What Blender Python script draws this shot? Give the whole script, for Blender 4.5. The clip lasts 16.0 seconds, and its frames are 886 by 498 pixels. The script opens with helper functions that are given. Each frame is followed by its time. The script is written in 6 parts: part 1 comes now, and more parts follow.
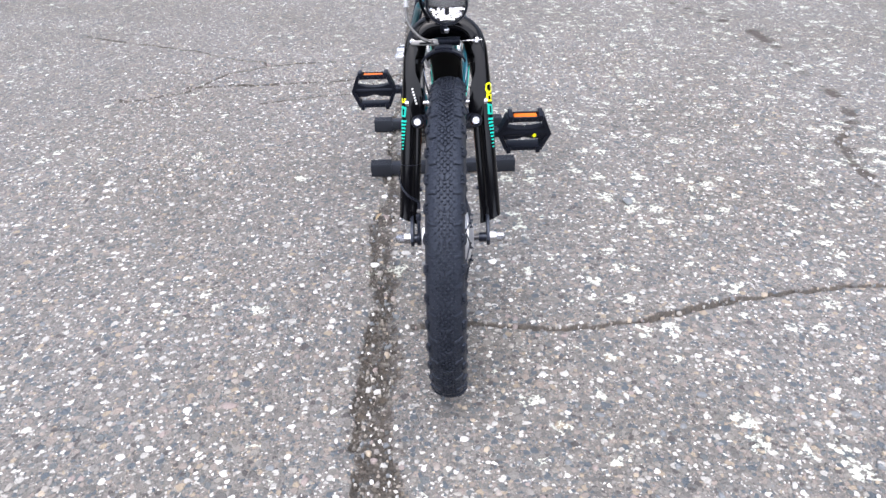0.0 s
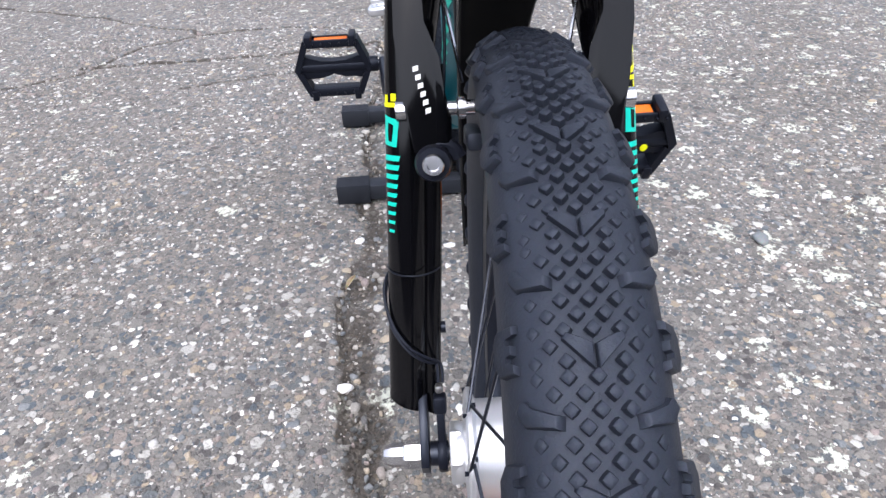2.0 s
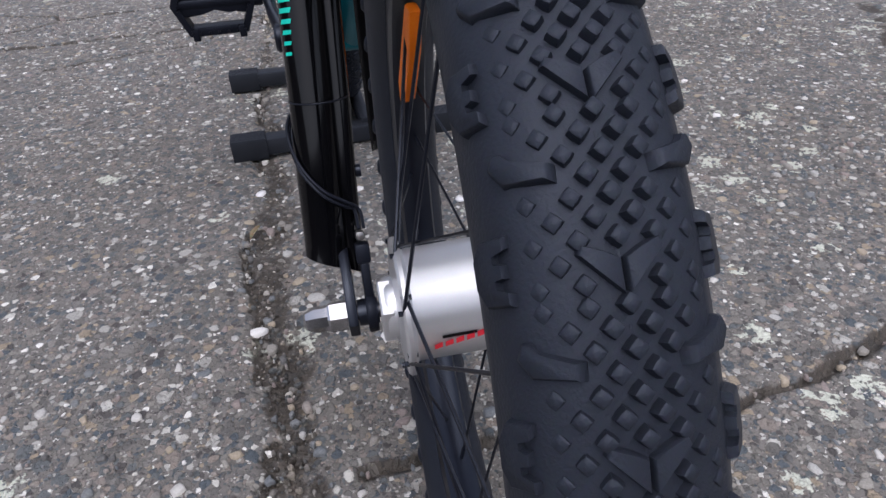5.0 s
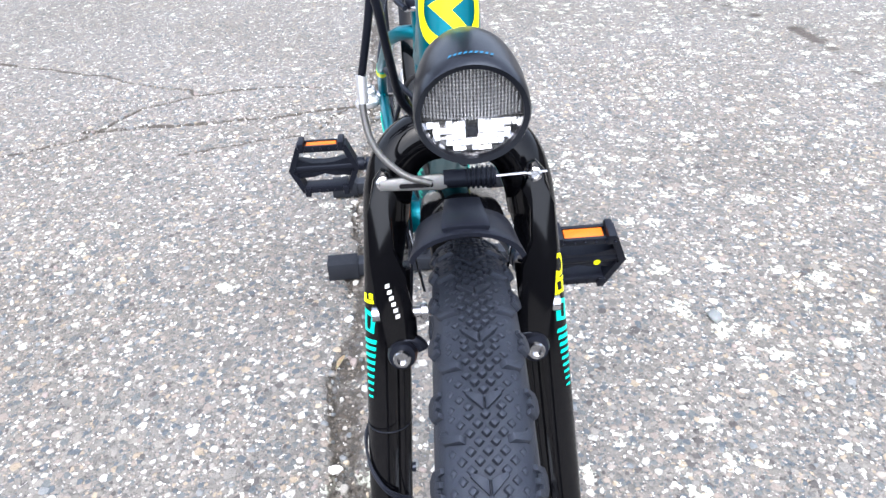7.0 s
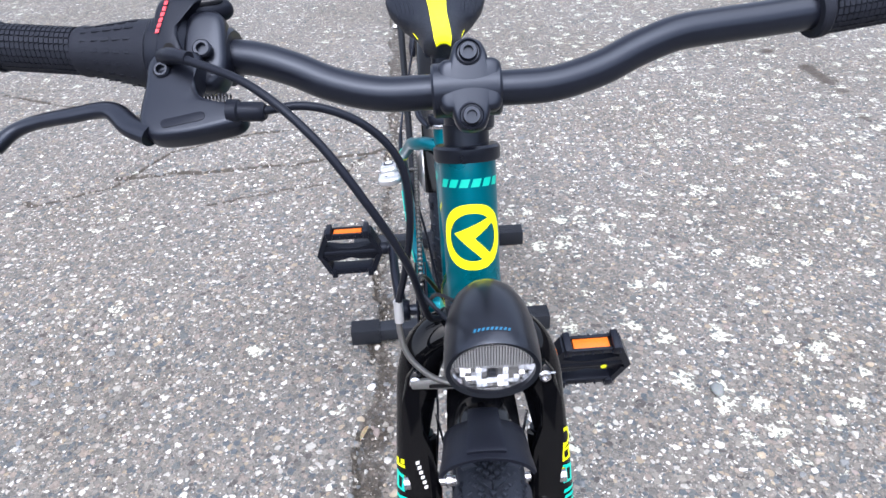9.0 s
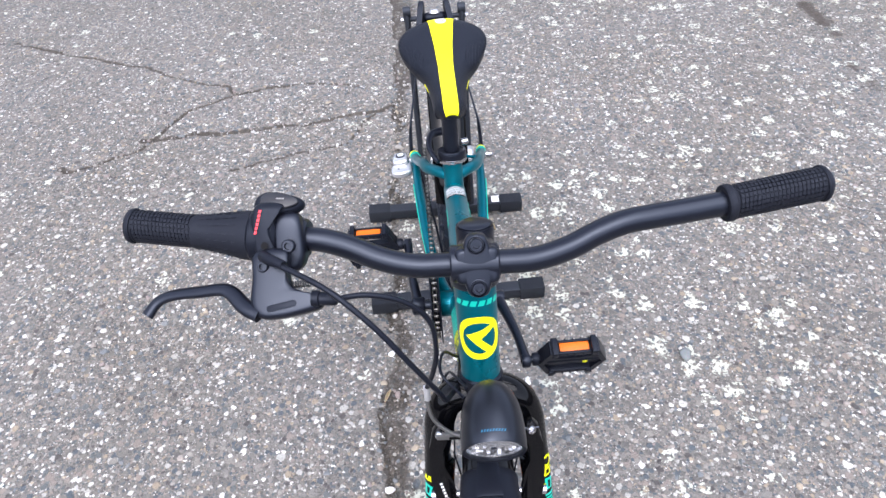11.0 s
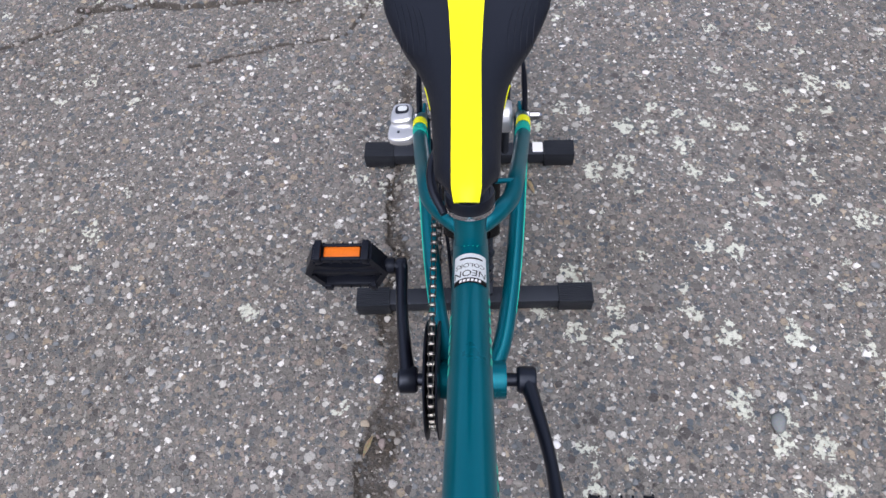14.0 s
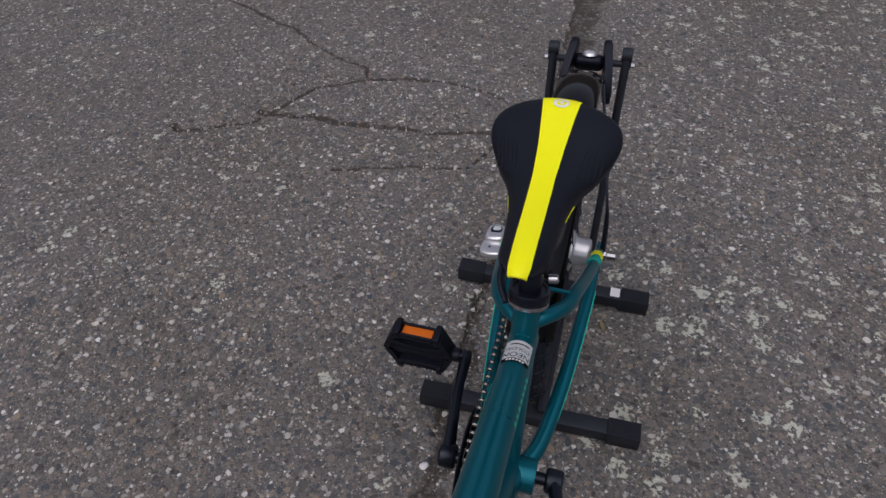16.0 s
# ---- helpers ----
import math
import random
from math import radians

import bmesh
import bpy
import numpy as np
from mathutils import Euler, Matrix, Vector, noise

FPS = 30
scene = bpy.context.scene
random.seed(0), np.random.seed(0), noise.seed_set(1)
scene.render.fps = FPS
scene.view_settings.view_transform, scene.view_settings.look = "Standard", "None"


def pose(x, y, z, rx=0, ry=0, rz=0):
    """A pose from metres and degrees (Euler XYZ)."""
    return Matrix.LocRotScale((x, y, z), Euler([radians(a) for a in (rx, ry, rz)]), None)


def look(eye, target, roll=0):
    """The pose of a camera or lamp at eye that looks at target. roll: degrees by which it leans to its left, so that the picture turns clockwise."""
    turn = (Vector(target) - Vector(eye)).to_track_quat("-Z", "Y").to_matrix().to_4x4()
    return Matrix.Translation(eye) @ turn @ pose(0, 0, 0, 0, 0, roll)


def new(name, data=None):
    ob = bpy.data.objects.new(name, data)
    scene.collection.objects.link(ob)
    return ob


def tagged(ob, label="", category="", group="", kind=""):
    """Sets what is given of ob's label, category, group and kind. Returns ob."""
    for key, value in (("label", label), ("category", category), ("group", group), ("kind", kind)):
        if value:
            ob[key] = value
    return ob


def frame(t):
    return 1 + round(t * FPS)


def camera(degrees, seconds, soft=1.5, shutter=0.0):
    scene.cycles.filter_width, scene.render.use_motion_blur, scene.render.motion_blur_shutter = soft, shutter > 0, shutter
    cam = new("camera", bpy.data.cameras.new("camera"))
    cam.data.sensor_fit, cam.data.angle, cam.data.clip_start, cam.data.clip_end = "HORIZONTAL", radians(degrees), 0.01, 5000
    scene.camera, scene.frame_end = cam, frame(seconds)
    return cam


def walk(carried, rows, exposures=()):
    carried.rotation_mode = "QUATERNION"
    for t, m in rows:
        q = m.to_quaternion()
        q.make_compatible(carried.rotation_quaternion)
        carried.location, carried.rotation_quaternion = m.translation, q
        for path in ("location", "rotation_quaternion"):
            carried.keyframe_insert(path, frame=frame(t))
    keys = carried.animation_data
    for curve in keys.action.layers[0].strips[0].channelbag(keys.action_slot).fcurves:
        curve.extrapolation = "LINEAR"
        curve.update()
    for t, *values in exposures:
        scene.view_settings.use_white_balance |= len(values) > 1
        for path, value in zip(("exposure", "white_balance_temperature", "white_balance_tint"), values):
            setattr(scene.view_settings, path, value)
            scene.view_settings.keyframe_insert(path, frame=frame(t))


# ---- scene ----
cam = camera(68.5, 16.0)
PATH = [
    (0, (-0.021, -0.051, 0.836), (-0.008, 1.627, -0.251), -1.6),
    (0.5, (-0.061, 0.194, 0.797), (-0.047, 1.847, -0.328), -2.3),
    (1, (-0.074, 0.441, 0.711), (-0.045, 2.072, -0.447), -2.4),
    (1.5, (-0.067, 0.585, 0.642), (-0.035, 2.212, -0.521), -2.5),
    (2, (-0.056, 0.614, 0.612), (-0.001, 2.241, -0.55), -2.8),
    (2.5, (-0.061, 0.588, 0.598), (-0.004, 2.216, -0.562), -2.7),
    (3, (-0.079, 0.564, 0.534), (0.03, 2.203, -0.607), -3.1),
    (3.3, (-0.101, 0.572, 0.485), (0.126, 2.196, -0.660), -3.4),
    (3.5, (-0.09, 0.593, 0.463), (0.228, 2.198, -0.687), -3.7),
    (3.7, (-0.085, 0.607, 0.454), (0.315, 2.192, -0.698), -3.7),
    (5.8, (-0.058, 0.565, 0.571), (0.163, 2.184, -0.582), -2.4),
    (6, (-0.055, 0.561, 0.593), (0.136, 2.188, -0.553), -2.4),
    (6.4, (-0.05, 0.56, 0.661), (0.105, 2.19, -0.488), -2.4),
    (6.5, (-0.043, 0.563, 0.674), (0.079, 2.211, -0.454), -2.5),
    (7, (-0.033, 0.598, 0.758), (0.049, 2.25, -0.367), -2.7),
    (7.5, (-0.03, 0.621, 0.827), (0.03, 2.269, -0.303), -3.0),
    (8, (-0.027, 0.619, 0.862), (0.026, 2.268, -0.27), -3.6),
    (8.5, (-0.03, 0.618, 0.894), (0.021, 2.265, -0.24), -3.5),
    (9, (-0.033, 0.622, 0.922), (0.007, 2.268, -0.214), -3.2),
    (9.2, (-0.029, 0.627, 0.934), (0.005, 2.273, -0.201), -3.4),
    (11.3, (-0.032, 0.612, 1.199), (-0.027, 1.952, -0.286), -5.2),
    (11.5, (-0.025, 0.657, 1.189), (-0.02, 1.924, -0.358), -5.4),
    (12, (-0.002, 0.809, 1.145), (-0.013, 1.927, -0.513), -5.1),
    (12.5, (0.022, 0.95, 1.093), (-0.038, 2.021, -0.595), -5.3),
    (13, (0.036, 1.043, 1.067), (-0.037, 2.092, -0.634), -5.5),
    (13.5, (0.019, 1.102, 1.059), (-0.071, 2.125, -0.657), -5.6),
    (14, (0.008, 1.142, 1.054), (-0.101, 2.154, -0.667), -5.9),
    (14.5, (-0.002, 1.197, 1.074), (-0.122, 2.208, -0.647), -6.3),
    (15, (-0.004, 1.212, 1.14), (-0.134, 2.232, -0.576), -5.9),
    (15.5, (0.007, 1.157, 1.165), (-0.196, 2.283, -0.476), -4.6),
    (15.8, (0.025, 1.083, 1.138), (-0.293, 2.342, -0.384), -3.5),
    (16, (0.058, 1.014, 1.122), (-0.375, 2.333, -0.318), -3.1),
]
EXPOSURES = [(0, 1.48, 6160, 14), (1, 1.43, 6160, 14), (2, 1.33, 6160, 14), (2.5, 1.38, 6160, 14), (3.5, 0.96, 6110, 15), (5.8, 0.36, 6160, 16), (6.3, 0.64, 6160, 15), (7, 1.96, 6110, 11), (8, 1.88, 6110, 12), (8.5, 1.64, 6090, 13), (9, 1.56, 6060, 13), (11.5, 1.40, 6060, 15), (12.5, 1.38, 6060, 14), (13.5, 1.23, 6060, 15), (14, 0.70, 6160, 16), (14.5, -0.34, 6410, 17), (15, -0.52, 6460, 18), (15.5, -0.58, 6440, 18), (16, -0.48, 6410, 19)]
walk(cam, [(t, look(eye, target, roll)) for t, eye, target, roll in PATH], EXPOSURES)

# ---- world and light: a bright overcast sky ----
world = bpy.data.worlds.new("overcast_sky")
scene.world = world
world.use_nodes = True
wn, wl = world.node_tree.nodes, world.node_tree.links
wn.clear()
sky = wn.new("ShaderNodeTexSky")
sky.sky_type, sky.sun_disc = "NISHITA", False
sky.sun_elevation, sky.sun_rotation = radians(58), radians(200)
sky.air_density, sky.dust_density = 1.0, 4.0
grey = wn.new("ShaderNodeHueSaturation")
grey.inputs["Saturation"].default_value = 0.48
back = wn.new("ShaderNodeBackground")
back.inputs["Strength"].default_value = 0.15
wout = wn.new("ShaderNodeOutputWorld")
wl.new(sky.outputs[0], grey.inputs["Color"])
wl.new(grey.outputs[0], back.inputs["Color"])
wl.new(back.outputs[0], wout.inputs["Surface"])
sun = new("sun", bpy.data.lights.new("sun", "SUN"))
sun.data.energy, sun.data.angle, sun.data.color = 0.9, radians(60), (1.0, 0.97, 0.93)
sun.matrix_world = look((1.7, -1.0, 4.6), (0, 0, 0))


# ---- materials ----
def material(name, base, rough=0.5, metal=0.0, grain=0.0, grain_scale=400.0, bump=0.0, coat=0.0, wear=0.12, spec=0.5, transmission=0.0):
    """A surface with its colour varied at two scales and a fine relief."""
    m = bpy.data.materials.new(name)
    m.use_nodes = True
    n, l = m.node_tree.nodes, m.node_tree.links
    b = n["Principled BSDF"]
    b.inputs["Metallic"].default_value = metal
    b.inputs["Coat Weight"].default_value = coat
    b.inputs["Coat Roughness"].default_value = 0.06
    b.inputs["Specular IOR Level"].default_value = spec
    b.inputs["Transmission Weight"].default_value = transmission
    tc = n.new("ShaderNodeTexCoord")
    big, fine = n.new("ShaderNodeTexNoise"), n.new("ShaderNodeTexNoise")
    big.inputs["Scale"].default_value, big.inputs["Detail"].default_value = 22.0, 4.0
    fine.inputs["Scale"].default_value, fine.inputs["Detail"].default_value = grain_scale, 2.0
    l.new(tc.outputs["Object"], big.inputs["Vector"])
    l.new(tc.outputs["Object"], fine.inputs["Vector"])
    mix = n.new("ShaderNodeMix")
    mix.data_type = "RGBA"
    mix.inputs["A"].default_value = (*[c * (1 - wear) for c in base], 1)
    mix.inputs["B"].default_value = (*[min(1, c * (1 + wear) + wear * 0.01) for c in base], 1)
    l.new(big.outputs["Fac"], mix.inputs["Factor"])
    last = mix.outputs["Result"]
    if grain:
        g = n.new("ShaderNodeMix")
        g.data_type, g.blend_type = "RGBA", "OVERLAY"
        g.inputs["Factor"].default_value = grain
        l.new(last, g.inputs["A"])
        l.new(fine.outputs["Color"], g.inputs["B"])
        last = g.outputs["Result"]
    l.new(last, b.inputs["Base Color"])
    r = n.new("ShaderNodeMapRange")
    r.inputs["To Min"].default_value, r.inputs["To Max"].default_value = max(0.02, rough - 0.08), min(1, rough + 0.08)
    l.new(big.outputs["Fac"], r.inputs["Value"])
    l.new(r.outputs["Result"], b.inputs["Roughness"])
    if bump:
        bp = n.new("ShaderNodeBump")
        bp.inputs["Strength"].default_value, bp.inputs["Distance"].default_value = bump, 0.0006
        l.new(fine.outputs["Fac"], bp.inputs["Height"])
        l.new(bp.outputs["Normal"], b.inputs["Normal"])
    return m


TEAL = material("teal_metallic_paint", (0.0002, 0.135, 0.180), 0.30, 0.60, 0.15, 2500, 0.0, 0.22, 0.08, 0.12)
GLOSS = material("black_gloss_paint", (0.0015, 0.0016, 0.0024), 0.08, 0.0, 0.0, 600, 0.0, 0.04, spec=0.26)
SATIN = material("black_satin_alloy", (0.0046, 0.0053, 0.0095), 0.31, 0.0, 0.1, 1500, 0.05, 0.0, 0.12, 0.46)
PLASTIC = material("black_plastic", (0.0068, 0.0078, 0.0125), 0.38, 0.0, 0.1, 1800, 0.15, spec=0.20)
MOULD = material("smooth_black_moulding", (0.0066, 0.0073, 0.0100), 0.30, 0.0, 0.05, 1800, 0.05, spec=0.52)
RUBBER = material("tyre_rubber", (0.0160, 0.0190, 0.0270), 0.46, 0.0, 0.2, 900, 0.3, 0.0, 0.3, 0.24)
GRIP = material("grip_rubber", (0.0105, 0.0115, 0.0165), 0.6, 0.0, 0.1, 900, 0.2, spec=0.2)
VINYL = material("saddle_vinyl", (0.0082, 0.0098, 0.0155), 0.46, 0.0, 0.1, 1600, 0.4, spec=0.20)
STEEL = material("bright_steel", (0.52, 0.52, 0.54), 0.18, 1.0)
ALU = material("silver_anodised_alloy", (0.66, 0.67, 0.69), 0.36, 0.75, 0.1, 900)
SILVERP = material("silver_painted_plastic", (0.66, 0.67, 0.69), 0.22, 0.7)
DARKSTEEL = material("dark_steel", (0.08, 0.08, 0.085), 0.35, 0.9)
LINKSTEEL = material("dark_chain_plate", (0.035, 0.034, 0.032), 0.4, 0.6, 0.3, 700)
DULL = material("dull_steel", (0.20, 0.20, 0.197), 0.42, 0.85, 0.2, 800)
RIBBED = material("ribbed_moulding", (0.52, 0.53, 0.55), 0.10, 0.75)
CHAINSTEEL = material("oiled_chain_steel", (0.20, 0.198, 0.19), 0.35, 0.9, 0.3, 700)
YELLOW = material("neon_yellow_print", (0.92, 0.95, 0.0), 0.4, wear=0.02, spec=0.25)
SADDLEYEL = material("neon_yellow_vinyl", (0.97, 0.98, 0.0), 0.40, 0.0, 0.0, 1600, 0.25, wear=0.02, spec=0.25)
MINT = material("mint_print", (0.0, 0.55, 0.42), 0.4, wear=0.03)
DARKMINT = material("sea_green_print", (0.0, 0.42, 0.34), 0.4, wear=0.03)
WHITE = material("white_print", (0.78, 0.78, 0.78), 0.5, wear=0.05)
STICKER = material("sticker_white", (0.62, 0.66, 0.68), 0.35, wear=0.06)
INK = material("black_print_and_shade", (0.006, 0.006, 0.007), 0.6, spec=0.08)
BLUE = material("blue_print", (0.010, 0.11, 0.21), 0.5, wear=0.05)
RED = material("red_print", (0.75, 0.03, 0.05), 0.5, wear=0.05)
ORANGE = material("orange_reflector", (0.62, 0.135, 0.004), 0.35, 0.0, 0.25, 500, 0.6, 0.1, spec=0.25)
BRIGHTORANGE = material("bright_orange_reflector", (0.95, 0.20, 0.004), 0.4, 0.0, 0.15, 500, 0.4, 0.0, spec=0.2)
STAND = material("stand_powder_coat", (0.018, 0.020, 0.025), 0.5, 0.0, 0.15, 1200, 0.3, 0.0, 0.3, 0.35)
WINDOW = material("smoky_window", (0.022, 0.023, 0.028), 0.16, 0.0, 0.0, 900, 0.0, 0.0, spec=0.34)
CHROME = material("reflector_chrome", (0.58, 0.58, 0.60), 0.20, 1.0)
UNSEEN_WALL = material("unseen_wall_dark", (0.11, 0.10, 0.092), 0.8, 0.0, 0.3, 60, 0.4)
LEAF = material("dry_leaf", (0.46, 0.38, 0.24), 0.7, 0.0, 0.4, 300, 0.3, 0.0, 0.4)
GREYSTONE = material("grey_stone", (0.16, 0.175, 0.18), 0.6, 0.0, 0.3, 300, 0.2)


for dark in (SATIN, PLASTIC, VINYL, RUBBER, GRIP, STAND, MOULD):
    dark.node_tree.nodes["Principled BSDF"].inputs["Specular Tint"].default_value = (0.70, 0.80, 1.0, 1)     # blue put into the shine, standing in for reflected blue sky


def clear_glass(name, haze):
    """Thin clear glass: light passes straight, and the surface shines a little."""
    m = bpy.data.materials.new(name)
    m.use_nodes = True
    n, l = m.node_tree.nodes, m.node_tree.links
    n.remove(n["Principled BSDF"])
    clear, shine, cloud, mix, mix2 = (n.new(k) for k in ("ShaderNodeBsdfTransparent", "ShaderNodeBsdfGlossy", "ShaderNodeBsdfDiffuse", "ShaderNodeMixShader", "ShaderNodeMixShader"))
    shine.inputs["Roughness"].default_value = 0.04
    cloud.inputs["Color"].default_value = (0.8, 0.82, 0.84, 1)
    mix2.inputs[0].default_value = haze
    l.new(clear.outputs[0], mix2.inputs[1])
    l.new(cloud.outputs[0], mix2.inputs[2])
    mix.inputs[0].default_value = 0.06
    l.new(mix2.outputs[0], mix.inputs[1])
    l.new(shine.outputs[0], mix.inputs[2])
    l.new(mix.outputs[0], n["Material Output"].inputs["Surface"])
    return m


GLASS, RIBGLASS = clear_glass("clear_lamp_glass", 0.03), clear_glass("ribbed_lamp_glass", 0.45)


def ramp(n, stops, constant=True):
    r = n.new("ShaderNodeValToRGB")
    r.color_ramp.interpolation = "CONSTANT" if constant else "LINEAR"
    while len(r.color_ramp.elements) < len(stops):
        r.color_ramp.elements.new(0.5)
    for e, (p, c) in zip(r.color_ramp.elements, stops):
        e.position, e.color = p, (*c, 1)
    return r


STONES = [(0.0, (0.134, 0.129, 0.126)), (0.13, (0.183, 0.173, 0.163)), (0.25, (0.088, 0.108, 0.129)), (0.36, (0.214, 0.207, 0.198)),
          (0.46, (0.127, 0.139, 0.149)), (0.56, (0.255, 0.224, 0.204)), (0.64, (0.254, 0.243, 0.225)), (0.71, (0.085, 0.08, 0.08)),
          (0.77, (0.33, 0.276, 0.212)), (0.815, (0.285, 0.244, 0.216)), (0.855, (0.418, 0.41, 0.394)), (0.93, (0.568, 0.56, 0.536)),
          (0.978, (0.798, 0.79, 0.774))]
GRAINS = [(0.0, (0.103, 0.097, 0.095)), (0.3, (0.163, 0.156, 0.15)), (0.52, (0.254, 0.237, 0.216)), (0.64, (0.285, 0.258, 0.231)),
          (0.72, (0.135, 0.148, 0.159)), (0.8, (0.36, 0.345, 0.325)), (0.965, (0.62, 0.61, 0.59))]


def weathered(stops, dust=0.04):
    """Greys every stone but the pale quartz a little, as dust does."""
    return [(p, tuple((c + (d - c) * (dust if g < 0.4 else 0.0)) * k for c, d, k in zip((r, g, b), (0.175, 0.168, 0.162), (0.95, 0.95, 0.925)))) for p, (r, g, b) in stops]


STONES, GRAINS = weathered(STONES), weathered(GRAINS)


def asphalt_material():
    """Worn asphalt: a dark binder with pebbles of two sizes, pale lichen spots, and dirt in cracks."""
    m = bpy.data.materials.new("worn_asphalt")
    m.use_nodes = True
    n, l = m.node_tree.nodes, m.node_tree.links
    b = n["Principled BSDF"]
    b.inputs["Specular IOR Level"].default_value = 0.35
    pos = n.new("ShaderNodeTexCoord").outputs["Object"]

    def noise_tex(scale, detail=3.0, rough=0.55):
        t = n.new("ShaderNodeTexNoise")
        t.inputs["Scale"].default_value, t.inputs["Detail"].default_value, t.inputs["Roughness"].default_value = scale, detail, rough
        l.new(pos, t.inputs["Vector"])
        return t

    def math_node(op, a, c=None):
        t = n.new("ShaderNodeMath")
        t.operation = op
        for k, v in enumerate((a, c)):
            if v is None:
                continue
            if isinstance(v, (int, float)):
                t.inputs[k].default_value = v
            else:
                l.new(v, t.inputs[k])
        return t.outputs[0]

    def mixed(fac, a, c):
        t = n.new("ShaderNodeMix")
        t.data_type = "RGBA"
        for key, v in (("Factor", fac), ("A", a), ("B", c)):
            if isinstance(v, (int, float)):
                t.inputs[key].default_value = v
            elif isinstance(v, tuple):
                t.inputs[key].default_value = (*v, 1)
            else:
                l.new(v, t.inputs[key])
        return t.outputs["Result"]

    def smooth_step(v, lo, hi):
        t = n.new("ShaderNodeMapRange")
        t.interpolation_type = "SMOOTHSTEP"
        t.inputs["From Min"].default_value, t.inputs["From Max"].default_value = lo, hi
        l.new(v, t.inputs["Value"])
        return t.outputs["Result"]

    warp = noise_tex(130, 3)
    shift = n.new("ShaderNodeVectorMath")
    shift.operation = "MULTIPLY_ADD"
    shift.inputs[1].default_value = (0.0085, 0.0085, 0.0085)
    l.new(warp.outputs["Color"], shift.inputs[0])
    l.new(pos, shift.inputs[2])

    def pebbles(scale, keep, least, most):
        c = n.new("ShaderNodeTexVoronoi")
        c.voronoi_dimensions = "2D"
        c.inputs["Scale"].default_value = scale
        l.new(shift.outputs[0], c.inputs["Vector"])
        sep = n.new("ShaderNodeSeparateColor")
        l.new(c.outputs["Color"], sep.inputs[0])
        size = math_node("ADD", math_node("MULTIPLY", sep.outputs[2], most - least), least)
        inside = smooth_step(math_node("SUBTRACT", size, c.outputs["Distance"]), 0.0, 0.11)
        there = math_node("LESS_THAN", sep.outputs[1], keep)
        return math_node("MULTIPLY", inside, there), sep.outputs[0]

    grain = noise_tex(700, 3, 0.7)
    mid = noise_tex(14, 5)
    large = noise_tex(1.6, 4)
    binder = mixed(grain.outputs["Fac"], (0.090, 0.083, 0.078), (0.235, 0.220, 0.206))
    colour = binder
    height = math_node("MULTIPLY", grain.outputs["Fac"], 0.25)
    for k, (scale, keep, least, most) in enumerate(((340, 0.50, 0.30, 0.60), (215, 0.60, 0.30, 0.66), (135, 0.62, 0.26, 0.68), (82, 0.46, 0.25, 0.62), (50, 0.22, 0.22, 0.52))):
        mask, tone = pebbles(scale, keep, least, most)
        r = ramp(n, STONES if k else GRAINS)
        l.new(tone, r.inputs[0])
        g = n.new("ShaderNodeMix")
        g.data_type, g.blend_type = "RGBA", "SOFT_LIGHT"
        g.inputs["Factor"].default_value = 0.5
        l.new(r.outputs[0], g.inputs["A"])
        l.new(grain.outputs["Fac"], g.inputs["B"])
        colour = mixed(mask, colour, g.outputs["Result"])
        height = math_node("ADD", height, math_node("MULTIPLY", mask, 0.9))
    # pale lichen
    lich, lace, zone = noise_tex(40, 4, 0.65), noise_tex(85, 3, 0.6), noise_tex(3.5, 3)
    cell = n.new("ShaderNodeTexVoronoi")
    cell.voronoi_dimensions = "2D"
    cell.inputs["Scale"].default_value = 17.0
    l.new(pos, cell.inputs["Vector"])
    csep = n.new("ShaderNodeSeparateColor")
    l.new(cell.outputs["Color"], csep.inputs[0])
    ragged = math_node("ADD", cell.outputs["Distance"], math_node("MULTIPLY", math_node("SUBTRACT", lich.outputs["Fac"], 0.5), 1.35))
    body = smooth_step(math_node("SUBTRACT", math_node("ADD", 0.0, math_node("MULTIPLY", csep.outputs[1], 0.42)), ragged), 0.0, 0.05)
    where = n.new("ShaderNodeSeparateXYZ")
    l.new(pos, where.inputs[0])
    grown = math_node("ADD", zone.outputs["Fac"], math_node("MULTIPLY", smooth_step(where.outputs[0], -0.1, 0.6), 0.32))
    keep = math_node("LESS_THAN", csep.outputs[0], math_node("MULTIPLY", smooth_step(grown, 0.45, 0.75), 0.44))
    spot = math_node("MULTIPLY", math_node("MULTIPLY", body, keep), smooth_step(lace.outputs["Fac"], 0.46, 0.52))
    spot = math_node("MULTIPLY", spot, 0.9)
    colour = mixed(spot, colour, mixed(lace.outputs["Fac"], (0.40, 0.44, 0.35), (0.84, 0.86, 0.77)))
    height = math_node("ADD", height, math_node("MULTIPLY", spot, 0.6))
    # lacy pale flecks
    fleck, patch = noise_tex(125, 3, 0.6), noise_tex(9, 3)
    bits = math_node("MULTIPLY", smooth_step(math_node("ADD", fleck.outputs["Fac"], math_node("MULTIPLY", math_node("SUBTRACT", patch.outputs["Fac"], 0.5), 0.22)), 0.705, 0.74), smooth_step(grain.outputs["Fac"], 0.36, 0.52))
    colour = mixed(math_node("MULTIPLY", bits, 0.9), colour, (0.72, 0.73, 0.69))
    # broad dirt
    dirt = smooth_step(large.outputs["Fac"], 0.35, 0.7)
    tint = n.new("ShaderNodeMix")
    tint.data_type, tint.blend_type = "RGBA", "MULTIPLY"
    l.new(math_node("MULTIPLY", dirt, 0.7), tint.inputs["Factor"])
    l.new(colour, tint.inputs["A"])
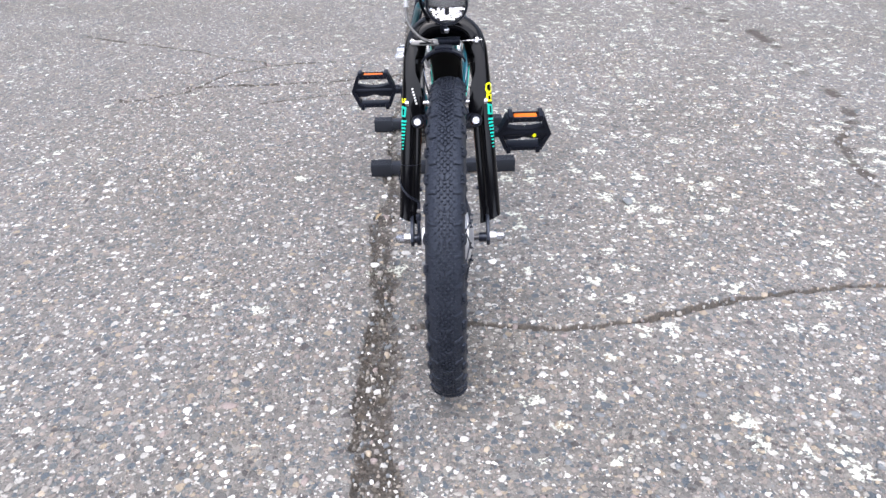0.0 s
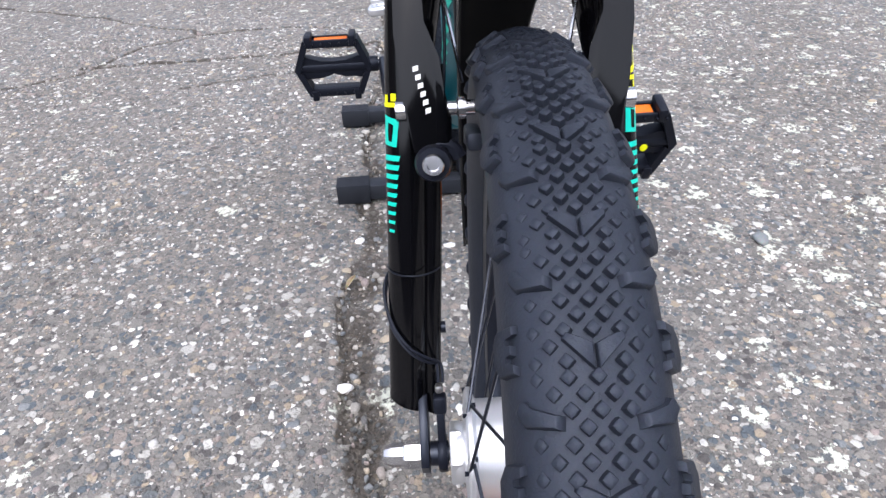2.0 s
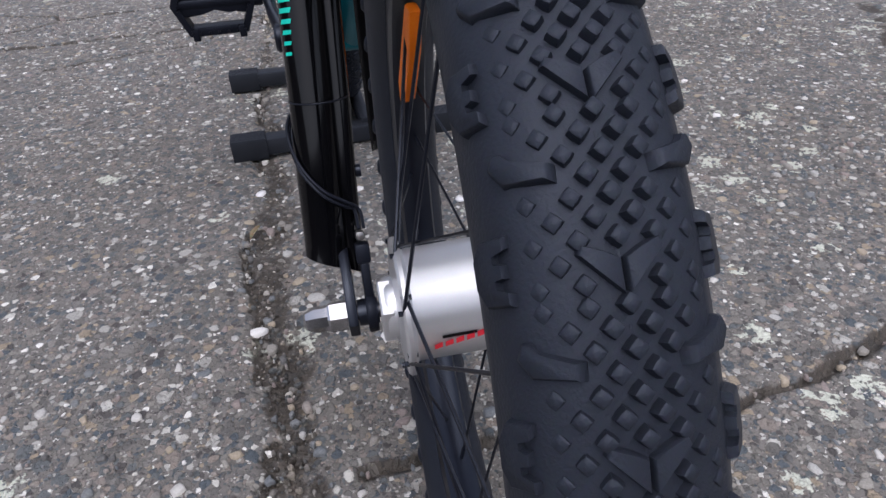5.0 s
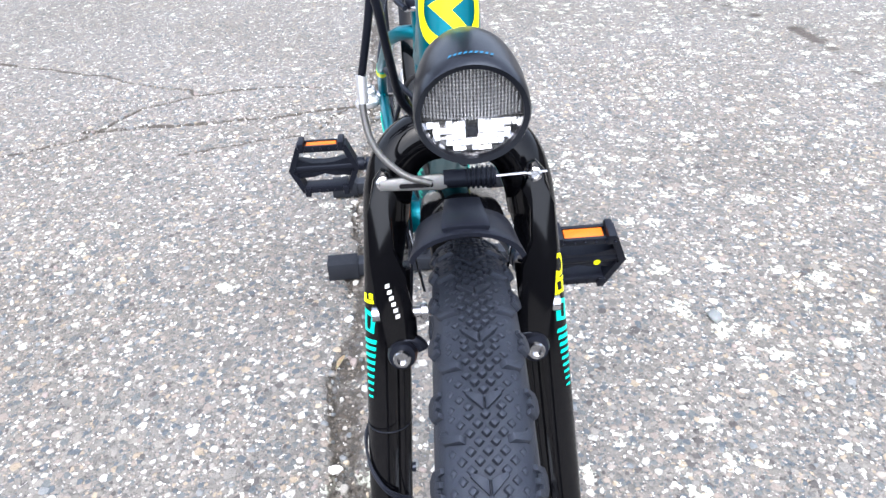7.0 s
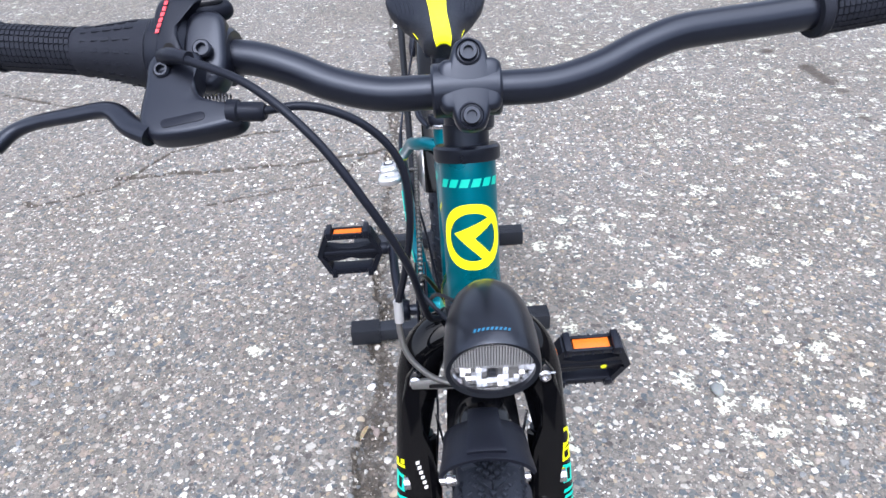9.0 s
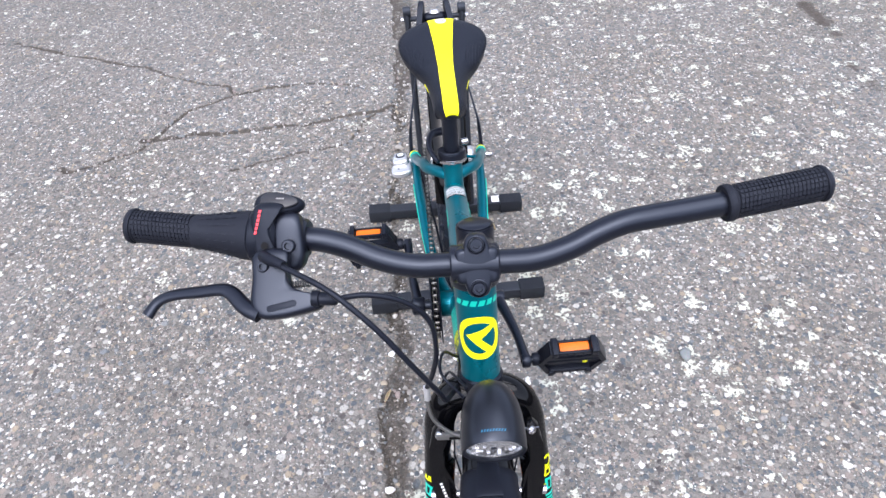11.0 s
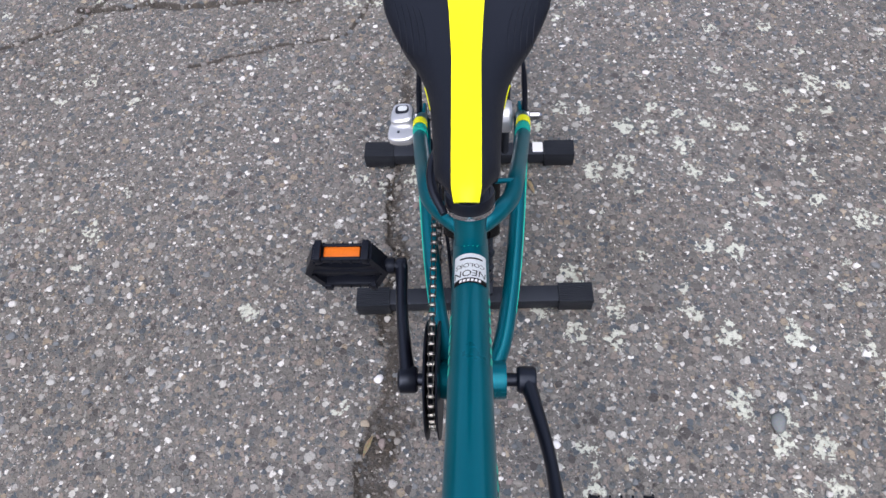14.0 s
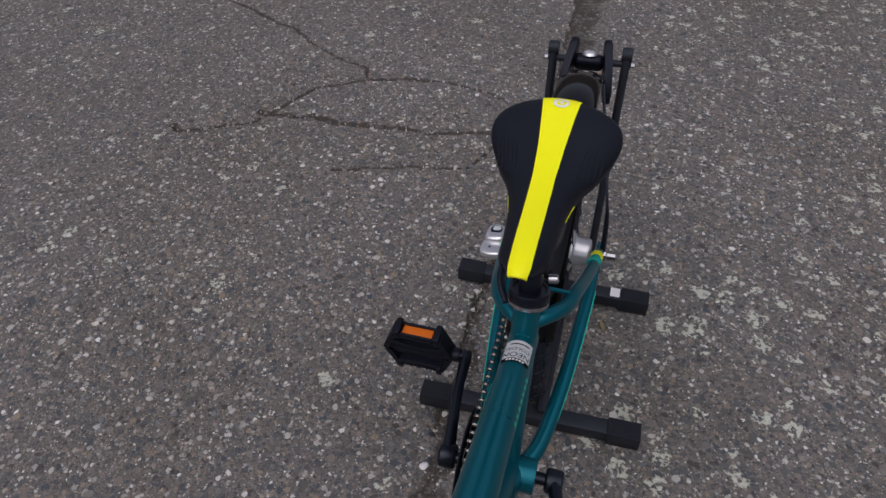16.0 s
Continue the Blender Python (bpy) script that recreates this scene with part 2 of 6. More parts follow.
    tint.inputs["B"].default_value = (0.82, 0.80, 0.76, 1)
    colour = tint.outputs["Result"]
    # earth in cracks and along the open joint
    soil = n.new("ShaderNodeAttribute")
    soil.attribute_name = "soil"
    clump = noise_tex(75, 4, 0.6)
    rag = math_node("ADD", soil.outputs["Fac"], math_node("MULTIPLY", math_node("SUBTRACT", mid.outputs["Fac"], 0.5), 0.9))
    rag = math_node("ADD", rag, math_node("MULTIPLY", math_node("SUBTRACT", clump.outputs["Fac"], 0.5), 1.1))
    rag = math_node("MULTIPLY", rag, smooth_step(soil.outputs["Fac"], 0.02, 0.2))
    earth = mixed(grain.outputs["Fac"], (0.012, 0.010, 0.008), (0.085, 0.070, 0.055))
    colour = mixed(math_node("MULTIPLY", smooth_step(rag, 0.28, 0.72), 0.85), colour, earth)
    l.new(colour, b.inputs["Base Color"])
    rough = n.new("ShaderNodeMapRange")
    rough.inputs["To Min"].default_value, rough.inputs["To Max"].default_value = 0.55, 0.85
    l.new(mid.outputs["Fac"], rough.inputs["Value"])
    l.new(rough.outputs["Result"], b.inputs["Roughness"])
    bump = n.new("ShaderNodeBump")
    bump.inputs["Strength"].default_value, bump.inputs["Distance"].default_value = 0.9, 0.0015
    l.new(height, bump.inputs["Height"])
    l.new(bump.outputs["Normal"], b.inputs["Normal"])
    return m


def pebble_material(name, stops):
    m = bpy.data.materials.new(name)
    m.use_nodes = True
    n, l = m.node_tree.nodes, m.node_tree.links
    b = n["Principled BSDF"]
    geo = n.new("ShaderNodeNewGeometry")
    r = ramp(n, stops)
    l.new(geo.outputs["Random Per Island"], r.inputs[0])
    t = n.new("ShaderNodeTexNoise")
    t.inputs["Scale"].default_value, t.inputs["Detail"].default_value = 500, 4
    l.new(n.new("ShaderNodeTexCoord").outputs["Object"], t.inputs["Vector"])
    g = n.new("ShaderNodeMix")
    g.data_type, g.blend_type = "RGBA", "SOFT_LIGHT"
    g.inputs["Factor"].default_value = 0.7
    l.new(r.outputs[0], g.inputs["A"])
    l.new(t.outputs["Fac"], g.inputs["B"])
    l.new(g.outputs["Result"], b.inputs["Base Color"])
    b.inputs["Roughness"].default_value = 0.6
    return m


ASPHALT = asphalt_material()
PEBBLE = pebble_material("bedded_pebbles", [(0.0, (0.20, 0.188, 0.172)), (0.14, (0.14, 0.152, 0.162)), (0.28, (0.26, 0.245, 0.22)), (0.40, (0.27, 0.24, 0.215)), (0.46, (0.10, 0.098, 0.096)),
                                            (0.54, (0.165, 0.175, 0.18)), (0.64, (0.34, 0.29, 0.22)), (0.70, (0.24, 0.20, 0.185)), (0.80, (0.40, 0.395, 0.375)), (0.90, (0.50, 0.49, 0.465)), (0.962, (0.72, 0.71, 0.69))])
GRIT = pebble_material("joint_grit", [(0.0, (0.05, 0.043, 0.036)), (0.30, (0.10, 0.088, 0.072)), (0.52, (0.15, 0.14, 0.125)), (0.70, (0.08, 0.085, 0.085)), (0.84, (0.24, 0.215, 0.18)), (0.93, (0.42, 0.40, 0.36)), (0.975, (0.70, 0.69, 0.66))])


# ---- mesh helpers ----
TILT_K = 0.36                      # the steering axis leans back by this much a metre
AXLE_F = Vector((0.0, 0.885, 0.252))
AXLE_R = Vector((0.0, 1.82, 0.298))
BB = Vector((0.0, 1.416, 0.262))


def steer_y(z):
    return 1.05 + TILT_K * (z - 0.652)


def fk(x, ahead, z):
    """A place given by its height and how far it stands ahead of the steering axis."""
    return Vector((x, steer_y(z) - ahead, z))


PIVOT = Vector((0, 1.05, 0.652))
STEER = Matrix.Translation(PIVOT) @ Matrix.Rotation(radians(-2.5), 4, Vector((0, TILT_K, 1)).normalized()) @ Matrix.Translation(-PIVOT)


def finish(bm, name, mat, angle=38):
    me = bpy.data.meshes.new(name)
    bmesh.ops.recalc_face_normals(bm, faces=bm.faces)
    bm.to_mesh(me)
    bm.free()
    me.materials.append(mat)
    me.polygons.foreach_set("use_smooth", [True] * len(me.polygons))
    me.set_sharp_from_angle(angle=radians(angle))
    return me


def part(name, bm, mat, parent, label="", steered=False, angle=38):
    """Links a bmesh as one mesh under a thing or a part."""
    if steered:
        bm.transform(STEER if steered is True else steered)
    ob = new(name, finish(bm, name, mat, angle))
    hang(ob, parent)
    return tagged(ob, label)


def hang(ob, parent):
    if parent is not None:
        ob.parent = parent
        ob.matrix_parent_inverse = rest_of(parent).inverted()


RESTS = {}


def rest_of(ob):
    return RESTS.get(ob.name, Matrix())


def thing(name, place, label, category, group="", kind=""):
    """An empty at the base of a thing, to carry its parts."""
    ob = new(name)
    ob.empty_display_size = 0.05
    ob.matrix_basis = Matrix.Translation(place)
    RESTS[ob.name] = Matrix.Translation(place)
    return tagged(ob, label, category, group, kind)


def shared(name, me, m, parent, label=""):
    """One more object on a mesh that others use too."""
    ob = new(name, me)
    hang(ob, parent)
    ob.matrix_basis = m
    return tagged(ob, label)


def spline(pts, per=6):
    """A smooth line through the points."""
    p = [Vector(q) for q in pts]
    p = [2 * p[0] - p[1]] + p + [2 * p[-1] - p[-2]]
    out = []
    for a, b, c, d in zip(p, p[1:], p[2:], p[3:]):
        for k in range(per):
            t = k / per
            out.append(0.5 * (2 * b + (c - a) * t + (2 * a - 5 * b + 4 * c - d) * t * t + (3 * b - a - 3 * c + d) * t ** 3))
    return out + [p[-2]]


def closed_line(pts, per=5):
    """A smooth closed outline through flat points."""
    n, out = len(pts), []
    p = [Vector((x, y, 0)) for x, y in pts]
    for j in range(n):
        a, b, c, d = p[j - 1], p[j], p[(j + 1) % n], p[(j + 2) % n]
        for k in range(per):
            t = k / per
            q = 0.5 * (2 * b + (c - a) * t + (2 * a - 5 * b + 4 * c - d) * t * t + (3 * b - a - 3 * c + d) * t ** 3)
            out.append((q.x, q.y))
    return out


def tube(bm, pts, radius, segs=12, caps=True, flat=1.0, up=None):
    """Sweeps a round (or flattened) section along a line. radius: one number, or one for each point of the line's start to end."""
    n = len(pts)
    rad = [radius] * n if isinstance(radius, (int, float)) else [float(q) for q in np.interp(np.linspace(0, 1, n), np.linspace(0, 1, len(radius)), radius)]
    rings, side = [], None
    for k, p in enumerate(pts):
        d = (Vector(pts[min(k + 1, n - 1)]) - Vector(pts[max(k - 1, 0)])).normalized()
        if side is None:
            u = Vector(up) if up else (Vector((0, 0, 1)) if abs(d.z) < 0.9 else Vector((1, 0, 0)))
            side = d.cross(u).normalized()
        side = (side - d * side.dot(d)).normalized()
        over = side.cross(d)
        rings.append([bm.verts.new(Vector(p) + rad[k] * (math.cos(a) * side + flat * math.sin(a) * over))
                      for a in (2 * math.pi * j / segs for j in range(segs))])
    for r, s in zip(rings, rings[1:]):
        for j in range(segs):
            bm.faces.new((r[j], r[(j + 1) % segs], s[(j + 1) % segs], s[j]))
    if caps:
        bm.faces.new(rings[0][::-1])
        bm.faces.new(rings[-1])
    return bm


def rod(bm, a, b, r, segs=12, flat=1.0):
    return tube(bm, [Vector(a), Vector(b)], r, segs, True, flat)


def lathe(bm, profile, m, segs=32, caps=True):
    """Turns (radius, height) pairs about the local z axis of m."""
    rings = []
    for r, h in profile:
        if r < 1e-6:
            rings.append([bm.verts.new(m @ Vector((0, 0, h)))])
        else:
            rings.append([bm.verts.new(m @ Vector((r * math.cos(a), r * math.sin(a), h))) for a in (2 * math.pi * j / segs for j in range(segs))])
    for p, q in zip(rings, rings[1:]):
        for j in range(segs):
            k = (j + 1) % segs
            if len(p) == 1 and len(q) > 1:
                bm.faces.new((p[0], q[k], q[j]))
            elif len(q) == 1 and len(p) > 1:
                bm.faces.new((p[j], p[k], q[0]))
            elif len(p) > 1:
                bm.faces.new((p[j], p[k], q[k], q[j]))
    for ring in (rings[0], rings[-1]):
        if caps and len(ring) > 2:
            bm.faces.new(ring)
    return bm


def axis_frame(origin, direction):
    """A frame at origin whose z runs along direction."""
    return Matrix.Translation(origin) @ Vector(direction).to_track_quat("Z", "Y").to_matrix().to_4x4()


XAX = Matrix.Rotation(radians(90), 4, "Y")   # local z along world x


def box(bm, size, m, bevel=0.0, segs=2):
    g = bmesh.ops.create_cube(bm, size=1.0)
    vs = g["verts"]
    bmesh.ops.transform(bm, matrix=m @ Matrix.Diagonal((*size, 1)), verts=vs)
    if bevel:
        es = list({e for v in vs for e in v.link_edges})
        bmesh.ops.bevel(bm, geom=es, offset=bevel, segments=segs, affect="EDGES", profile=0.5)
    return bm


def plate(bm, outline, thick, m, bevel=0.0, segs=2):
    """A flat piece: an outline in local x, y with a thickness in local z."""
    lo = [bm.verts.new((x, y, -thick / 2)) for x, y in outline]
    hi = [bm.verts.new((x, y, thick / 2)) for x, y in outline]
    n = len(lo)
    faces = [bm.faces.new(lo[::-1]), bm.faces.new(hi)]
    faces += [bm.faces.new((lo[j], lo[(j + 1) % n], hi[(j + 1) % n], hi[j])) for j in range(n)]
    vs = lo + hi
    if bevel:
        es = list({e for f in faces[:2] for e in f.edges})
        r = bmesh.ops.bevel(bm, geom=es, offset=bevel, segments=segs, affect="EDGES", profile=0.5)
        vs = list({v for f in r["faces"] for v in f.verts} | {v for v in vs if v.is_valid})
    bmesh.ops.transform(bm, matrix=m, verts=[v for v in vs if v.is_valid])
    return bm


def pillow(bm, outline, thick, m, r, n=5, crown=0.0):
    """A moulded piece: an outline with fully rounded rims; crown lifts the middle of its top."""
    cx, cy = sum(p[0] for p in outline) / len(outline), sum(p[1] for p in outline) / len(outline)
    mean = sum(math.hypot(x - cx, y - cy) for x, y in outline) / len(outline)
    steps = [(-thick / 2 + r - r * math.cos(a), r - r * math.sin(a)) for a in (math.pi / 2 * k / n for k in range(n + 1))]
    steps += [(thick / 2 - r + r * math.sin(a), r - r * math.cos(a)) for a in (math.pi / 2 * k / n for k in range(n + 1))]
    steps += [(thick / 2 + crown * 0.6, r + (mean - r) * 0.35), (thick / 2 + crown * 0.95, r + (mean - r) * 0.7)]
    rings = []
    for z, off in steps:
        f = 1 - off / mean
        rings.append([bm.verts.new(m @ Vector((cx + (x - cx) * f, cy + (y - cy) * f, z))) for x, y in outline])
    k = len(outline)
    for p, q in zip(rings, rings[1:]):
        for j in range(k):
            bm.faces.new((p[j], p[(j + 1) % k], q[(j + 1) % k], q[j]))
    bm.faces.new(rings[0][::-1])
    bm.faces.new(rings[-1])
    return bm


def rounded(w, h, r, n=4):
    """Outline of a rounded rectangle round the origin."""
    out = []
    for cx, cy, a0 in ((w / 2 - r, h / 2 - r, 0), (-w / 2 + r, h / 2 - r, 90), (-w / 2 + r, -h / 2 + r, 180), (w / 2 - r, -h / 2 + r, 270)):
        out += [(cx + r * math.cos(radians(a0 + 90 * k / n)), cy + r * math.sin(radians(a0 + 90 * k / n))) for k in range(n + 1)]
    return out


def oval(w, h, n=28, power=2.0):
    out = []
    for k in range(n):
        a = 2 * math.pi * k / n
        c, s = math.cos(a), math.sin(a)
        out.append((w / 2 * math.copysign(abs(c) ** (2 / power), c), h / 2 * math.copysign(abs(s) ** (2 / power), s)))
    return out


def bar(u, v, w, h, lean=0.0):
    return [(u - w / 2 - lean * h / 2, v - h / 2), (u + w / 2 - lean * h / 2, v - h / 2), (u + w / 2 + lean * h / 2, v + h / 2), (u - w / 2 + lean * h / 2, v + h / 2)]


def print_on(shapes, mapping, step=0.004):
    """Thin printed shapes, given flat as outlines in u, v (an outline and its hole as a pair), laid on a curved surface by mapping(u, v)."""
    bm = bmesh.new()
    for s in shapes:
        if isinstance(s[0], tuple) and isinstance(s[0][0], (int, float)):
            bm.faces.new([bm.verts.new((u, v, 0)) for u, v in s])
        else:
            outer, inner = s
            a = [bm.verts.new((u, v, 0)) for u, v in outer]
            b = [bm.verts.new((u, v, 0)) for u, v in inner]
            k = len(a)
            for j in range(k):
                bm.faces.new((a[j], a[(j + 1) % k], b[(j + 1) % k], b[j]))
    return drape(bm, mapping, step)


def drape(bm, mapping, step):
    for axis in (0, 1):
        vals = [v.co[axis] for v in bm.verts]
        lo, hi = min(vals), max(vals)
        no = Vector((1, 0, 0)) if axis == 0 else Vector((0, 1, 0))
        k = math.floor(lo / step) + 1
        while k * step < hi:
            bmesh.ops.bisect_plane(bm, geom=bm.verts[:] + bm.edges[:] + bm.faces[:], plane_co=no * (k * step), plane_no=no)
            k += 1
    for v in bm.verts:
        v.co = mapping(v.co.x, v.co.y)
    return bm


def on_tube(origin, along, front, radius, lift=0.0004):
    """mapping for print_on: u round the tube from its front, v along it."""
    d = Vector(along).normalized()
    f = (Vector(front) - d * Vector(front).dot(d)).normalized()
    s = d.cross(f)
    r = radius + lift
    return lambda u, v: Vector(origin) + d * v + r * (math.cos(u / r) * f + math.sin(u / r) * s)


def letters(text, size, lean=0.0):
    """A flat mesh of words in the built-in font, centred."""
    cu = bpy.data.curves.new("words", "FONT")
    cu.body, cu.size, cu.align_x, cu.align_y, cu.shear = text, size, "CENTER", "CENTER", lean
    ob = bpy.data.objects.new("words", cu)
    scene.collection.objects.link(ob)
    me = bpy.data.meshes.new_from_object(ob.evaluated_get(bpy.context.evaluated_depsgraph_get()))
    bm = bmesh.new()
    bm.from_mesh(me)
    bpy.data.objects.remove(ob)
    bpy.data.meshes.remove(me)
    bpy.data.curves.remove(cu)
    return bm


DIP = 0.0125                       # depth of the shallow dip under the front wheel


# ---- the ground: one sheet of worn asphalt with an open joint and cracks ----
rng = np.random.default_rng(7)


def value_noise(x, y, seed):
    """Smooth noise between 0 and 1 on a unit lattice."""
    g = np.random.default_rng(seed).random((256, 256))
    ix, iy = np.floor(x).astype(int), np.floor(y).astype(int)
    fx, fy = x - ix, y - iy
    fx, fy = fx * fx * (3 - 2 * fx), fy * fy * (3 - 2 * fy)
    a, b = g[ix % 256, iy % 256], g[(ix + 1) % 256, iy % 256]
    c, d = g[ix % 256, (iy + 1) % 256], g[(ix + 1) % 256, (iy + 1) % 256]
    return (a * (1 - fx) + b * fx) * (1 - fy) + (c * (1 - fx) + d * fx) * fy


CRACKS = [  # points along each crack, its width, its depth
    ([(-0.073, 0.969), (0.041, 0.975), (0.182, 0.963), (0.295, 0.957), (0.403, 0.978), (0.48, 1.002), (0.585, 1.032), (0.779, 1.061), (0.932, 1.074), (1.3, 1.10)], 0.009, 0.010),
    ([(-1.215, 2.345), (-1.175, 2.318), (-1.047, 2.37), (-0.976, 2.405), (-0.93, 2.50), (-0.912, 2.55), (-0.869, 2.627), (-0.738, 2.696), (-0.599, 2.737), (-0.452, 2.749), (-0.355, 2.731), (-0.277, 2.7)], 0.009, 0.009),
    ([(-0.98, 2.472), (-0.869, 2.478), (-0.817, 2.505), (-0.749, 2.482), (-0.653, 2.474), (-0.554, 2.49), (-0.446, 2.482), (-0.308, 2.512), (-0.171, 2.528)], 0.011, 0.010),
    ([(-0.655, 2.262), (-0.534, 2.298), (-0.42, 2.325), (-0.30, 2.35), (-0.255, 2.44), (-0.207, 2.519), (-0.151, 2.559)], 0.007, 0.007),
    ([(-1.75, 3.30), (-1.62, 3.23), (-1.47, 3.14), (-1.30, 3.085), (-1.12, 3.0), (-0.985, 2.89), (-0.845, 2.816), (-0.751, 2.781), (-0.717, 2.718)], 0.008, 0.008),
    ([(1.26, 3.72), (1.485, 2.987), (1.437, 2.413), (1.455, 2.278), (1.366, 2.0), (1.209, 1.777), (1.17, 1.583), (1.172, 1.48)], 0.014, 0.006),
]
JOINT_Y = [-1.0, 0.58, 0.77, 1.0, 1.25, 1.36, 1.46, 1.54, 1.63, 1.75, 1.88, 2.4, 3.0, 3.5, 4.5]
JOINT_L = [-0.16, -0.164, -0.173, -0.166, -0.178, -0.190, -0.174, -0.160, -0.172, -0.150, -0.170, -0.150, -0.135, -0.15, -0.16]
JOINT_R = [-0.08, -0.082, -0.090, -0.088, -0.104, -0.106, -0.104, -0.112, -0.110, -0.112, -0.122, -0.105, -0.03, -0.03, -0.03]


def crack_line(pts, seed, step=0.012):
    r = np.random.default_rng(seed)
    out = []
    for (x0, y0), (x1, y1) in zip(pts, pts[1:]):
        k = max(1, int(math.hypot(x1 - x0, y1 - y0) / step))
        for j in range(k):
            out.append((x0 + (x1 - x0) * j / k, y0 + (y1 - y0) * j / k))
    out = np.array(out + [pts[-1]])
    wob = np.cumsum(r.normal(0, 0.0019, out.shape), axis=0)
    ramp_down = np.linspace(0, 1, len(out))[:, None]
    wob -= wob[-1] * ramp_down
    return out + wob + r.normal(0, 0.0016, out.shape)


def spread(lo, hi, step, far, growth=1.13):
    mid = np.arange(lo, hi + step / 2, step)
    out, s, left, right = [], step, [mid[0]], [mid[-1]]
    while right[-1] < far:
        s *= growth
        left.append(left[-1] - s)
        right.append(right[-1] + s)
    return np.concatenate([left[:0:-1], mid, right[1:]])


def build_ground():
    xs, ys = spread(-1.65, 1.05, 0.0047, 80), spread(0.5, 3.25, 0.0047, 80)
    gx, gy = np.meshgrid(xs, ys)
    x, y = gx.ravel(), gy.ravel()
    near = np.exp(-np.maximum(0, np.hypot(x, y - 1.5) - 3) / 3)
    z = (value_noise(x * 3 + 40, y * 3 + 40, 1) - 0.5) * 0.006 * near + (value_noise(x * 55, y * 55, 2) - 0.5) * 0.0022 * near
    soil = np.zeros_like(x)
    for k, (pts, width, depth) in enumerate(CRACKS):
        line = crack_line(pts, 20 + k)
        lo, hi = line.min(axis=0) - 0.08, line.max(axis=0) + 0.08
        idx = np.nonzero((x > lo[0]) & (x < hi[0]) & (y > lo[1]) & (y < hi[1]))[0]
        px, py = x[idx], y[idx]
        best = np.full(len(idx), 9.0)
        for (x0, y0), (x1, y1) in zip(line, line[1:]):
            dx, dy = x1 - x0, y1 - y0
            t = np.clip(((px - x0) * dx + (py - y0) * dy) / (dx * dx + dy * dy + 1e-12), 0, 1)
            best = np.minimum(best, np.hypot(px - x0 - t * dx, py - y0 - t * dy))
        w = width * (0.45 + 0.9 * value_noise(px * 9, py * 9, 30 + k))
        z[idx] -= depth * np.clip(1.25 - best / (w * 0.6), 0, 1) * (w > width * 0.55)
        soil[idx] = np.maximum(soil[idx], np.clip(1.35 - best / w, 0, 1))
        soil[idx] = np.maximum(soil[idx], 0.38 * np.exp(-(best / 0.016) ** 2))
    # the open joint that runs along under the bicycle, filled with earth and grit
    edge_l = np.interp(y, JOINT_Y, JOINT_L) + 0.014 * (value_noise(y * 28, y * 0 + 3, 5) - 0.5) + 0.008 * (value_noise(y * 90, y * 0, 6) - 0.5)
    edge_r = np.interp(y, JOINT_Y, JOINT_R) + 0.030 * (value_noise(y * 14, y * 0 + 9, 8) - 0.5) + 0.022 * (value_noise(x * 60, y * 60, 9) - 0.5)
    into = np.clip(np.minimum((x - edge_l) / 0.012, (edge_r - x) / 0.035), 0, 1)
    fade = np.clip((4.6 - y) / 0.8, 0, 1) * np.clip((y + 1.5) / 1.0, 0, 1)
    z -= 0.006 * into * fade * (0.5 + 0.9 * value_noise(x * 30, y * 30, 11))
    line_l = np.exp(-((x - edge_l) / 0.007) ** 2) * (value_noise(y * 11, y * 0, 12) > 0.3)
    z -= 0.009 * line_l * fade
    z -= DIP * np.exp(-((x / 0.45) ** 2 + ((y - 0.885) / 0.36) ** 2))      # a shallow dip in the paving where the front wheel stands
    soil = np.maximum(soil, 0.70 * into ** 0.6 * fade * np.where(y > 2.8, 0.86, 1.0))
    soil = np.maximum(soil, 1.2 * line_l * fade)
    nx, ny = len(xs), len(ys)
    i = (np.arange(ny - 1)[:, None] * nx + np.arange(nx - 1)[None, :]).ravel()
    quads = np.stack([i, i + 1, i + nx + 1, i + nx], axis=1)
    me = bpy.data.meshes.new("ground")
    me.vertices.add(len(x))
    me.vertices.foreach_set("co", np.stack([x, y, z], axis=1).ravel())
    me.loops.add(quads.size)
    me.loops.foreach_set("vertex_index", quads.ravel())
    me.polygons.add(len(quads))
    me.polygons.foreach_set("loop_start", np.arange(len(quads)) * 4)
    me.polygons.foreach_set("loop_total", np.full(len(quads), 4))
    me.polygons.foreach_set("use_smooth", np.ones(len(quads), dtype=bool))
    me.update(calc_edges=True)
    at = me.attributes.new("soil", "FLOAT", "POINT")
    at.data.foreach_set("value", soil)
    me.materials.append(ASPHALT)
    return tagged(new("ground", me), "grey-brown worn asphalt with pale pebbles, lichen and cracks", "ground", kind="structure")


ground = build_ground()
# plain dark walls set far round, unseen, added to darken the horizon in reflections
for name, size, at in (("unseen_wall_north", (18.6, 0.3, 2.4), (0, 10.15, 1.15)), ("unseen_wall_south", (18.6, 0.3, 2.4), (0, -7.15, 1.15)), ("unseen_wall_east", (0.3, 17.0, 2.4), (9.15, 1.5, 1.15)), ("unseen_wall_west", (0.3, 17.0, 2.4), (-9.15, 1.5, 1.15))):
    wall = new(name, finish(box(bmesh.new(), size, pose(*at), 0.01), name, UNSEEN_WALL))
    tagged(wall, "plain dark unseen wall, added to darken low reflections", "wall", kind="structure")


